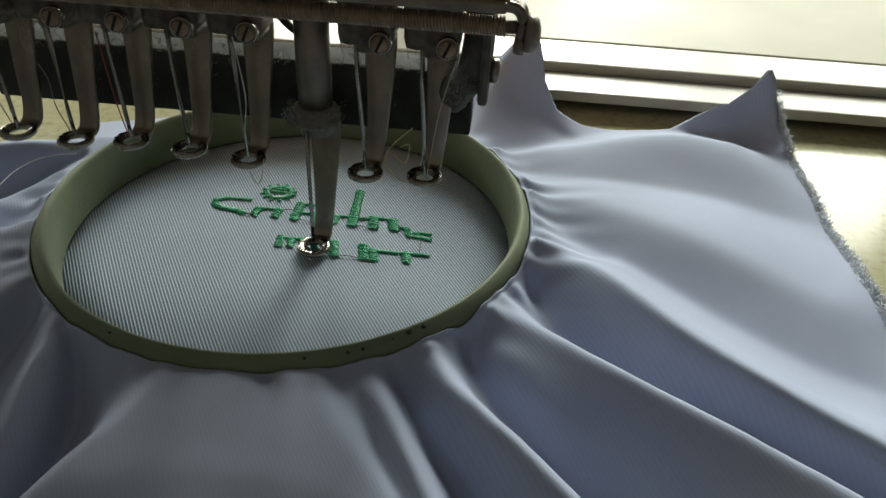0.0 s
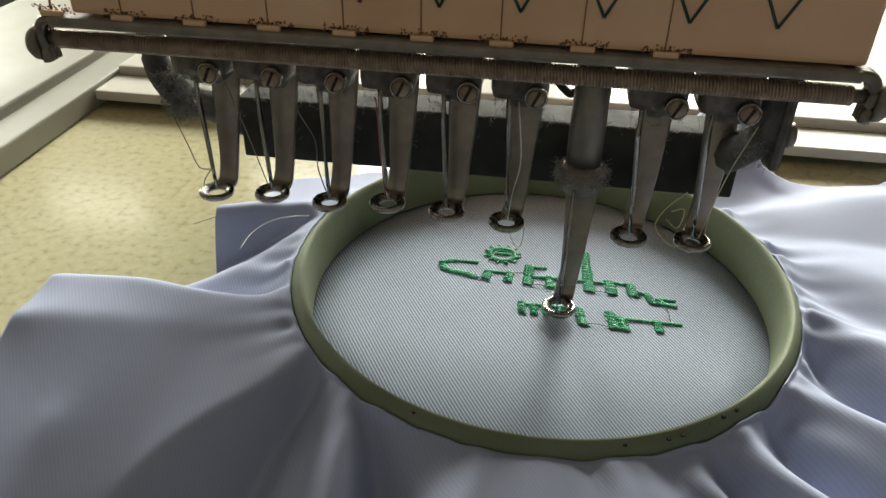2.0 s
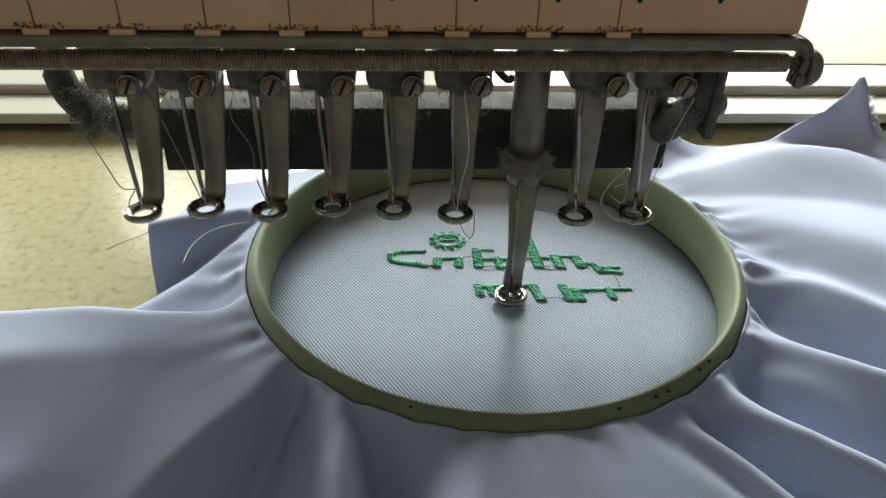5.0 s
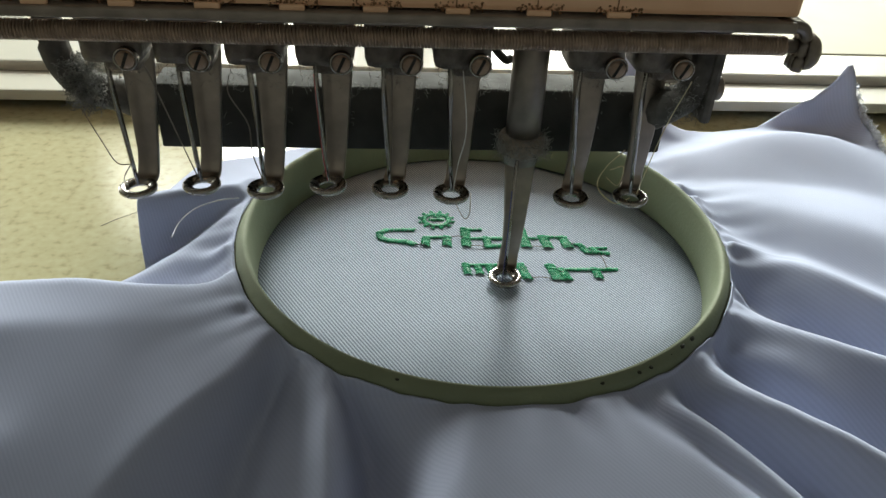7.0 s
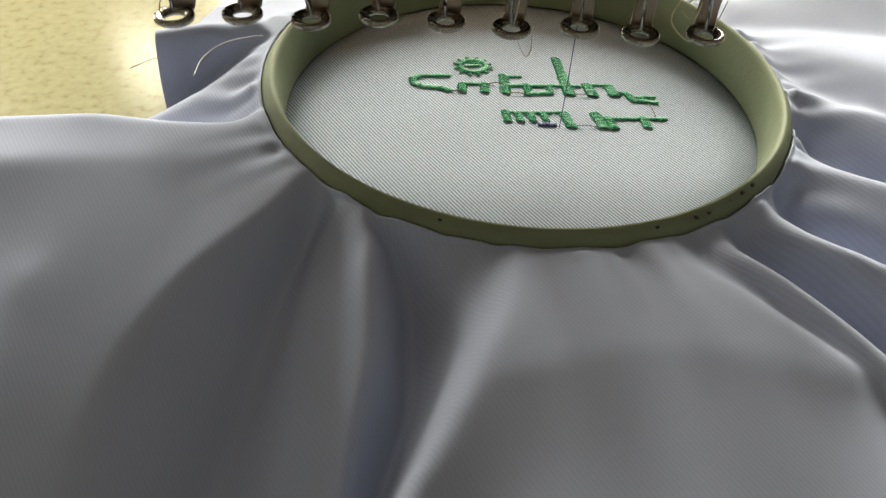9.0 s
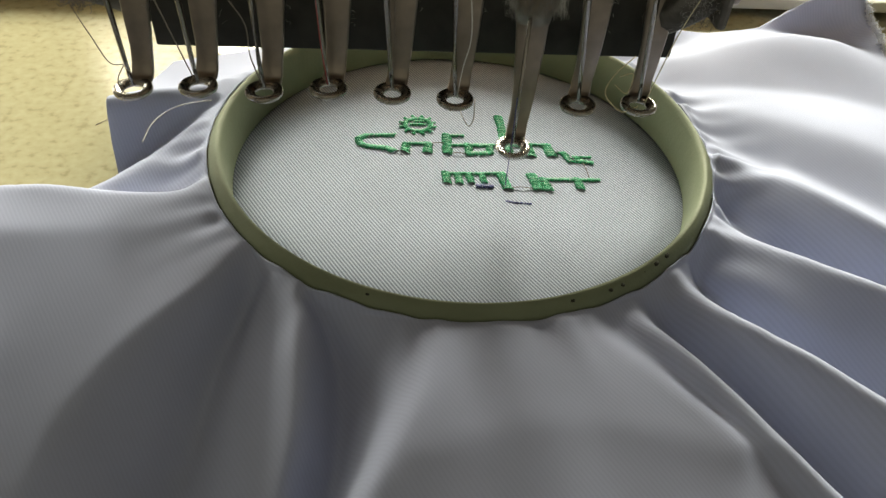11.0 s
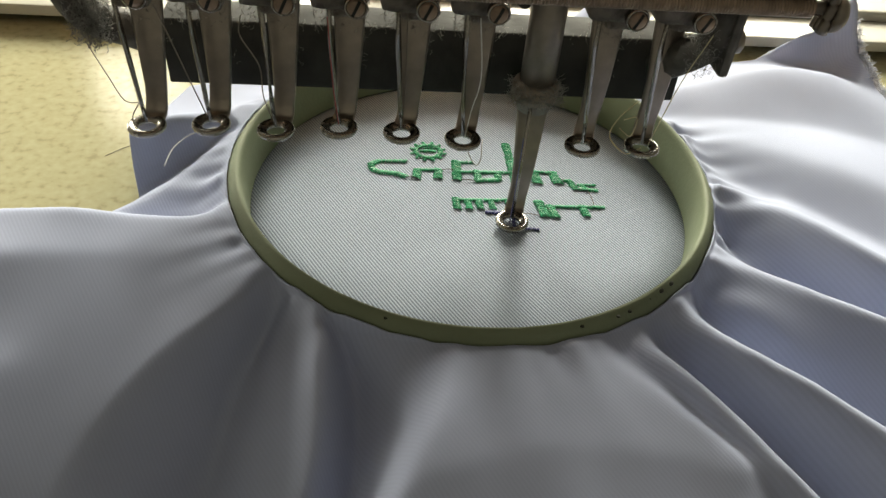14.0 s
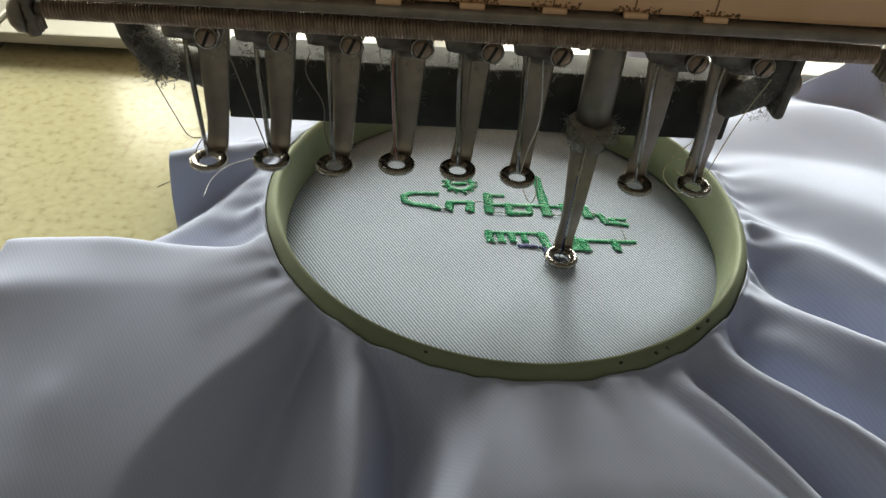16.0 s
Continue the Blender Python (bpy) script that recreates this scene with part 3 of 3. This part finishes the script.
    navy.append(letter(cloth, [(7.3, -4.7, 10.5, -5.6, 0.7), (10.5, -5.6, 15.2, -5.9, 0.8)], M_BLUE, "fresh navy blue stitches", "navy_stitch"))
    navy.append(letter(cloth, [(3.8, 2.2, 8.0, 1.2, 0.5), (7.6, 1.2, 7.2, -4.4, 0.9), (7.6, 0.8, 9.5, -0.2, 0.8)], M_BLUE, "fresh navy blue stitches", "navy_stitch"))
    navy.append(letter(cloth, [(7.7, 1.4, 7.9, -2.0, 2.4), (7.9, -2.0, 9.6, -4.6, 2.4)], M_BLUE, "fresh navy blue stitches", "navy_stitch"))
    return navy


# ---- the sewing head ----
PITCH = 0.018
REST = 0.0333                     # height of a lifted foot


def foot_mesh():
    """A flat steel foot with a ring at its toe; the ring's middle is the origin."""
    bm = bmesh.new()
    line = [(0.0008, 0.0036, 0.0010, 6.6), (0.0012, 0.0052, 0.0015, 6.5), (0.0016, 0.0064, 0.0028, 6.2), (0.0019, 0.0072, 0.0055, 6.0), (0.0024, 0.0076, 0.010, 6.1),
            (0.0027, 0.0083, 0.018, 7.0), (0.0029, 0.0100, 0.028, 8.3), (0.0030, 0.0115, 0.036, 9.4), (0.0030, 0.012, 0.046, 9.6)]
    rings = []
    for k, (x, y, z, w) in enumerate(line):
        a, b = line[max(k - 1, 0)], line[min(k + 1, len(line) - 1)]
        d = Vector((0, b[1] - a[1], b[2] - a[2])).normalized()
        nrm = Vector((0, d.z, -d.y))
        c, hw, ht = Vector((x, y, z)), w / 2000, 0.0009
        rings.append([bm.verts.new(c + Vector((sx * hw, 0, 0)) + nrm * sn * ht) for sx, sn in ((-1, -0.5), (-0.88, -1), (0.88, -1), (1, -0.5), (1, 0.5), (0.88, 1), (-0.88, 1), (-1, 0.5))])
    for a, b in zip(rings, rings[1:]):
        for s in range(8):
            bm.faces.new((a[s], a[(s + 1) % 8], b[(s + 1) % 8], b[s]))
    bm.faces.new(rings[0])
    bm.faces.new(rings[-1])
    bmesh.ops.recalc_face_normals(bm, faces=bm.faces)
    return bm


def toe_mesh():
    return lathe([(0.0025, 0.0005), (0.0029, 0.0), (0.0047, 0.0), (0.0052, 0.0004), (0.0054, 0.0010), (0.0053, 0.0016), (0.0049, 0.0020), (0.0042, 0.0020), (0.0032, 0.0016), (0.0026, 0.0011)], 36, closed=True)


def build_head():
    head = thing("embroidery_machine")
    lifts = {1: 0.0003, 2: 0.0015, 3: 0.0003, 4: 0.0018, 5: 0.0007, 6: -0.0009, 7: 0.0, 8: -0.002, 9: -0.0016}
    first, active, toe = None, None, None
    rng = random.Random(11)
    for i in range(1, 10):
        x = (i - 7) * PITCH
        if first is None:
            foot = part("presser_foot", foot_mesh(), M_STEEL, head, "worn flat steel presser foot with a ring toe")
            first = foot
            sh = foot.modifiers.new("edge", "BEVEL")
            sh.width, sh.segments, sh.limit_method = 0.0002, 2, "ANGLE"
        else:
            foot = first.copy()
            scene.collection.objects.link(foot)
        foot.location = (x, 0, REST + lifts[i] - 0.001)
        if toe is None:
            toe = part("toe_ring", toe_mesh(), M_TOE, foot, "rubbed bright steel ring")
        else:
            ring = toe.copy()
            ring.parent = foot
            scene.collection.objects.link(ring)
        if i == 7:
            active = foot
            part("sleeve", lathe([(0.0050, 0.040), (0.0050, 0.060), (0.0050, 0.098)], 24, Matrix.Translation((0.0018, 0.006, 0))), M_SLEEVE, active, "round steel guide sleeve")
            part("collar", lathe([(0.0048, 0.0428), (0.0064, 0.0432), (0.0068, 0.0440), (0.0068, 0.0476), (0.0063, 0.0486), (0.0049, 0.0490)], 24, Matrix.Translation((0.0016, 0.006, 0))), M_DARK, active)
            part("lint", fuzz(900, (0.0016, 0.003, 0.0465), (0.0046, 0.0034, 0.0018), 0.0026, 0.00008, 21), M_LINT, active, "grey lint caught on the collar")["kind"] = "stuff"
            part("needle", tube([(0, 0.0005, 0.045), (0, 0.0005, 0.012), (0, 0.0003, 0.003)], 0.0006, 8, 0.0004), M_CHROME, active)
            continue
        # stray fibres on the blade's edge
        part("lint", fuzz(16, (x + 0.0066, 0.008, REST + 0.026), (0.0006, 0.0005, 0.006), 0.0022, 0.00005, 60 + i), M_LINT, head, "fine stray fibres")["kind"] = "stuff"
        # needle with its long groove
        lean = rng.uniform(-0.0006, 0.0006)
        part("needle", tube([(x - 0.0022 + lean, 0.002, 0.078), (x - 0.0017 + lean, 0.0018, 0.062), (x - 0.0006, 0.001, 0.042), (x, 0.0004, REST + lifts[i] + 0.0012)], 0.00095, 10, 0.0005), M_CHROME, head)
    # clamp blocks, one to each needle
    block = None
    for i in range(1, 10):
        x = (i - 7) * PITCH
        if i == 7:
            continue
        if block is None:
            bm = bmesh.new()
            add_box(bm, -0.0068, -0.003, 0.0712, 0.0086, 0.013, 0.092, 0.0028)
            add_box(bm, -0.0016, -0.0015, 0.0690, 0.0074, 0.011, 0.0735, 0.0016)
            clamp = part("needle_clamp", bm, M_CLAMP, head, "oily dark iron needle clamp")
            block = clamp
            turn = Matrix.Translation((0.0054, -0.0042, 0.0737)) @ Matrix.Rotation(radians(90), 4, "X")
            bm = bmesh.new()
            add_lathe(bm, [(0.0029, -0.0012), (0.0031, 0.0006), (0.0029, 0.0012), (0.0025, 0.0012), (0.0024, 0.0006)], 28, turn)
            part("screw_collar", bm, M_TOE, clamp, "rubbed bright screw rim")
            bm = bmesh.new()
            add_lathe(bm, [(0.0023, -0.0010), (0.0023, 0.0012), (0.0019, 0.0016), (0.0006, 0.0018)], 24, turn)
            part("lint", fuzz(160, (0.0015, -0.002, 0.0725), (0.0045, 0.001, 0.0035), 0.0018, 0.00006, 77), M_CLAMP, clamp, "dark oily fluff")["kind"] = "stuff"
            part("clamp_screw", bm, M_SPRING, clamp, "round slotted copper-toned screw")
            bm = box(-0.0021, -0.0004, 0.0014, 0.0021, 0.0004, 0.0019)
            bm.transform(turn @ Matrix.Rotation(radians(65), 4, "Z"))
            part("screw_slot", bm, M_BLACK, clamp, smooth=False)
            clamp.location.x = x
        else:
            copy_thing(block, Matrix.Translation((x, 0, 0)))
    # coil spring across the front on a rod
    turns, rad, wire = 250, 0.0020, 0.00042
    x0, x1 = -0.131, 0.0562
    pts = []
    steps = 10
    for k in range(turns * steps + 1):
        a = 2 * math.pi * k / steps
        pts.append((x0 + (x1 - x0) * k / (turns * steps), -0.0245 + rad * math.cos(a), 0.0876 + rad * math.sin(a)))
    part("coil_spring", tube(pts, wire, 5), M_SPRING, head, "long brown coil spring with a worn shine")
    part("spring_rod", tube([(x0 - 0.002, -0.0245, 0.0876), (x1 + 0.003, -0.0245, 0.0876)], 0.0016, 12), M_DARK, head)
    # flat bar over the spring with hooked ends
    part("guide_bar", box(-0.130, -0.0285, 0.0915, 0.0560, -0.0205, 0.0940, 0.0006), M_DARK, head, "dark flat steel guide bar")
    for sx, name in ((-1, "bar_hook"), (1, "bar_hook")):
        bx = -0.1305 if sx < 0 else 0.0565
        hook = [(-0.004, 0.0928), (0.0006, 0.0927), (0.0026, 0.0917), (0.0034, 0.0896), (0.0034, 0.0860), (0.0031, 0.0822)]
        bm = bmesh.new()
        for yy in (-0.0262, -0.0245, -0.0228):
            add_tube(bm, smooth_line([(bx + sx * hx, yy, hz) for hx, hz in hook], 4), 0.0014, 8)
        part(name, bm, M_STEEL, head)
        turn = Matrix.Translation((bx + sx * 0.0042, -0.0245, 0.0864)) @ Matrix.Rotation(radians(90 * sx), 4, "Y")
        part("end_bolt", lathe([(0.0036, 0.0), (0.0044, 0.0004), (0.0043, 0.0018), (0.0034, 0.0030), (0.0014, 0.0036)], 24, turn), M_DARK, head, "domed dark bolt head")
    # thread board above
    board = part("thread_board", box(-0.1245, -0.0262, 0.0945, 0.0568, 0.030, 0.30, 0.0012), M_BOARD, head, "peach painted board with ink marks and grime", smooth=False)
    for k in range(10):
        vx = 0.0365 - k * PITCH
        if vx < -0.12:
            continue
        bm = bmesh.new()
        for sx in (-1, 1):
            add_tube(bm, [(vx, -0.0264, 0.1016), (vx + sx * 0.0042, -0.0264, 0.1098)], 0.00035, 5)
        part("pointed_mark", bm, M_INK_RED if k in (5, 7) else M_INK, board, "hand-inked pointed mark")
        part("board_seam", box(vx - 0.0222, -0.0264, 0.0948, vx - 0.0219, -0.0258, 0.112), M_RUST, board, smooth=False)
        part("grime_spot", fuzz(60, (vx - 0.0215, -0.0262, 0.0953), (0.0034, 0.0001, 0.0006), 0.0006, 0.00022, 40 + k), M_RUST, board)["kind"] = "stuff"
        part("board_pin", box(vx - 0.0245, -0.0275, 0.0938, vx - 0.0190, -0.0262, 0.0952, 0.0004), M_BOARD, board)
    # black cross bar behind the needles
    part("cross_bar", box(-0.1043, 0.016, 0.0385, 0.0480, 0.030, 0.0585, 0.0008), M_BLACK, head, "black painted square cross bar")
    bm = fuzz(260, (-0.03, 0.0158, 0.0588), (0.045, 0.0005, 0.0006), 0.0025, 0.00006, 31)
    part("lint", bm, M_LINT, head, "grey lint along the bar")["kind"] = "stuff"
    # end brackets of the bar
    bm = bmesh.new()
    add_tube(bm, smooth_line([(-0.126, 0.012, 0.094), (-0.127, 0.012, 0.074), (-0.1255, 0.013, 0.064), (-0.121, 0.016, 0.0575), (-0.113, 0.019, 0.0535), (-0.104, 0.022, 0.0485)], 4), 0.0036, 10, 0.0055)
    part("end_bracket", bm, M_BRACKET, head, "dark cast end bracket furred with lint")
    part("lint", fuzz(1500, (-0.1205, 0.0105, 0.061), (0.0030, 0.0026, 0.0045), 0.0022, 0.00009, 32), M_LINT, head, "thick grey lint")["kind"] = "stuff"
    bm = bmesh.new()
    add_tube(bm, smooth_line([(0.0492, 0.001, 0.094), (0.0495, 0.001, 0.078), (0.0485, 0.002, 0.066), (0.0455, 0.006, 0.060), (0.042, 0.014, 0.053), (0.042, 0.022, 0.049)], 4), 0.0038, 10, 0.0058)
    part("end_bracket", bm, M_BRACKET, head, "dark cast end bracket")
    part("bracket_plate", box(0.0500, -0.004, 0.0575, 0.0530, 0.009, 0.088, 0.0015), M_BRACKET, head, smooth=False)
    part("bracket_bolt", lathe([(0.0034, 0), (0.0034, 0.002), (0.0026, 0.0026)], 20, Matrix.Translation((0.053, 0.001, 0.0665)) @ Matrix.Rotation(radians(90), 4, "Y")), M_STEEL, head)
    part("lint", fuzz(300, (0.046, 0.0, 0.064), (0.0025, 0.003, 0.004), 0.002, 0.00007, 33), M_LINT, head)["kind"] = "stuff"
    # short trip lever beside the working needle
    part("trip_lever", tube(smooth_line([(-0.0085, 0.010, 0.0755), (-0.0065, 0.010, 0.0725), (-0.0035, 0.011, 0.0695), (-0.002, 0.012, 0.070)], 4), 0.0011, 8), M_BLACK, head)
    # the arm that carries the head
    part("arm", box(-0.085, 0.030, 0.24, 0.02, 0.42, 0.36, 0.01), M_RAIL, head, smooth=False)
    part("arm_foot", box(-0.085, 0.42, TOP + 0.0146, 0.02, 0.60, 0.36, 0.01), M_RAIL, head, smooth=False)
    # threads through the needles
    def strand(points, mat, radius=0.00018, label=""):
        part("needle_thread", tube(smooth_line(points, 6), radius, 4), mat, head, label)
    ox = lambda i: (i - 7) * PITCH
    strand([(-0.121, 0.006, 0.055), (-0.117, 0.004, 0.047), (-0.1125, 0.0, 0.0418), (-0.1085, -0.0005, 0.0415)], M_GREY_THREAD)
    strand([(-0.1085, -0.0005, 0.0415), (-0.1105, -0.002, 0.038), (-0.1102, -0.003, 0.0345)], M_GREY_THREAD)
    strand([(ox(2) - 0.0085, -0.004, 0.072), (ox(2) - 0.005, -0.002, 0.056), (ox(2) - 0.0005, -0.001, 0.038)], M_GREY_THREAD)
    strand([(ox(3) - 0.0055, -0.004, 0.070), (ox(3) - 0.0065, -0.003, 0.064), (ox(3) - 0.0025, -0.002, 0.055), (ox(3) - 0.0022, -0.002, 0.046), (ox(3) - 0.0003, -0.001, 0.037)], M_GREY_THREAD)
    strand([(ox(4) - 0.002, -0.003, 0.070), (ox(4) - 0.0012, -0.002, 0.050), (ox(4), -0.001, 0.037)], M_RED)
    strand([(ox(5) + 0.0004, -0.003, 0.072), (ox(5) + 0.0005, -0.002, 0.050), (ox(5), -0.001, 0.036)], M_GREY_THREAD)
    strand([(ox(6) + 0.001, -0.004, 0.072), (ox(6) + 0.0028, -0.004, 0.055), (ox(6) + 0.0012, -0.003, 0.044), (ox(6) + 0.0004, -0.001, 0.034)], M_WHITE_THREAD)
    strand([(ox(6) + 0.0003, -0.003, 0.033), (ox(6) + 0.0035, -0.0055, 0.0275), (ox(6) + 0.0052, -0.005, 0.029), (ox(6) + 0.0055, -0.002, 0.034)], M_WHITE_THREAD)
    strand([(ox(9) - 0.0005, -0.001, 0.032), (ox(9) - 0.006, -0.004, 0.032), (ox(9) - 0.0115, -0.003, 0.037), (ox(9) - 0.0095, -0.001, 0.042), (ox(9) - 0.004, 0.001, 0.047)], M_YELLOW, 0.00022)
    strand([(ox(9) - 0.009, -0.002, 0.0395), (ox(9) - 0.0055, -0.003, 0.0375), (ox(9) - 0.0045, -0.002, 0.043), (ox(9) - 0.0075, 0.0, 0.041)], M_YELLOW)
    strand([(ox(9) + 0.008, -0.006, 0.071), (ox(9) + 0.004, -0.004, 0.055), (ox(9) + 0.001, -0.002, 0.034)], M_YELLOW, 0.00014)
    strand([(0.0, 0.0, 0.0335), (0.0001, 0.0, 0.017), (0.0, 0.0, 0.0002)], M_BLUE, 0.00016, "thin navy thread down to the cloth")
    tagged(head, "multi-needle embroidery machine head with steel presser feet", "sewing head")
    return head, active


build_room()
build_table()
hoop = build_hoop()
cloth = build_cloth()
navy = build_embroidery(cloth)
head, active = build_head()

# drop of the working foot below its lifted place, in mm
STITCH = [(0.0, 31.5), (0.2, 30), (0.3, 27), (0.4, 23), (0.5, 17), (0.6, 9), (0.7, 2), (0.8, 0), (1.0, 0), (1.1, 4), (1.2, 12), (1.3, 22), (1.4, 30), (1.5, 31.5), (1.9, 31.5), (2.0, 30), (2.1, 25), (2.2, 18), (2.3, 9), (2.4, 4),
          (2.5, 0), (2.6, 0), (2.7, 5), (2.8, 10), (2.9, 22), (3.0, 30), (3.1, 31), (3.2, 31.5), (3.6, 31.5), (3.7, 30), (3.8, 27), (3.9, 20), (4.0, 10), (4.1, 5), (4.2, 1), (4.6, 8), (4.9, 31.5), (5.3, 31.5), (5.6, 18), (5.9, 0),
          (6.2, 3), (6.3, 6), (6.4, 20), (6.5, 29), (6.6, 31), (6.7, 31.5), (7.1, 31.5), (7.2, 30), (7.3, 25), (7.4, 17), (7.5, 9), (7.6, 5), (7.7, 1), (7.8, 3), (7.9, 18), (8.0, 31.5), (8.1, 0), (8.2, 28), (8.3, 31.5), (8.4, 0), (8.5, 31.5),
          (8.6, 16), (8.7, 3), (8.8, 0), (9.4, 0), (9.5, 2), (9.7, 0), (10.0, 10), (10.3, 31.5), (10.8, 31.5), (11.1, 10), (11.3, 0), (11.5, 8), (11.7, 20), (11.8, 26), (12.0, 31.5), (12.5, 31.5), (12.6, 28), (12.7, 20), (12.8, 14),
          (12.9, 6), (13.0, 2), (13.1, 0), (13.3, 0), (13.4, 16), (13.5, 29), (13.7, 31), (13.8, 31.5), (14.2, 31.5), (14.3, 30), (14.4, 26), (14.5, 20), (14.6, 11), (14.7, 4), (14.8, 0), (15.0, 0), (15.1, 4), (15.2, 12), (15.3, 22), (15.4, 29), (15.5, 31.5), (16.0, 31.5)]


# the slow beat between the stitches and the tenths of a second: seconds, turns
BEAT = [(0.0, 0.03), (0.9, 0.5), (1.7, 1.0), (2.55, 1.5), (3.4, 2.0), (4.25, 2.5), (5.1, 3.0), (5.95, 3.5), (6.9, 4.0), (7.7, 4.5), (8.25, 5.0), (8.8, 5.5),
        (9.75, 5.5), (10.5, 6.0), (11.3, 6.5), (12.25, 7.0), (13.2, 7.5), (14.0, 8.0), (14.9, 8.5), (15.75, 9.0), (16.6, 9.5)]


def stitch_rows():
    """Ten and a half stitches a second; the needle rests, lifted, while the hoop moves on between two strokes."""
    rows = []
    for n in range(481):
        t = n / 30
        d = float(np.interp(t, [a for a, _ in STITCH], [b for _, b in STITCH]))
        if n > 1 and n % 3 and not 8.75 < t < 9.75:
            turn = float(np.interp(t, [a for a, _ in BEAT], [b for _, b in BEAT])) + 10 * t
            d = min(31.5, max(0.0, 17 + 27 * math.cos(2 * math.pi * turn)))
        rows.append((t, d))
    return rows


def motions():
    walk(hoop, [(t, pose(CX + x, CY + y, 0)) for t, x, y in HOOP_PATH])
    walk(cloth, [(t, pose(x, y, 0)) for t, x, y in HOOP_PATH])
    walk(active, [(t, pose(0.0006, -0.0003, REST - 0.001 - d / 1000)) for t, d in stitch_rows()])
    # new stitches come up through the cloth as they are sewn
    for ob, a, b in zip(navy, (7.1, 10.6, 12.7, 15.2), (7.5, 11.2, 13.2, 15.8)):
        walk(ob, [(0.0, pose(0, 0, -0.0016)), (a, pose(0, 0, -0.0016)), (b, pose(0, 0, 0.0)), (16.0, pose(0, 0, 0.0))])


motions()
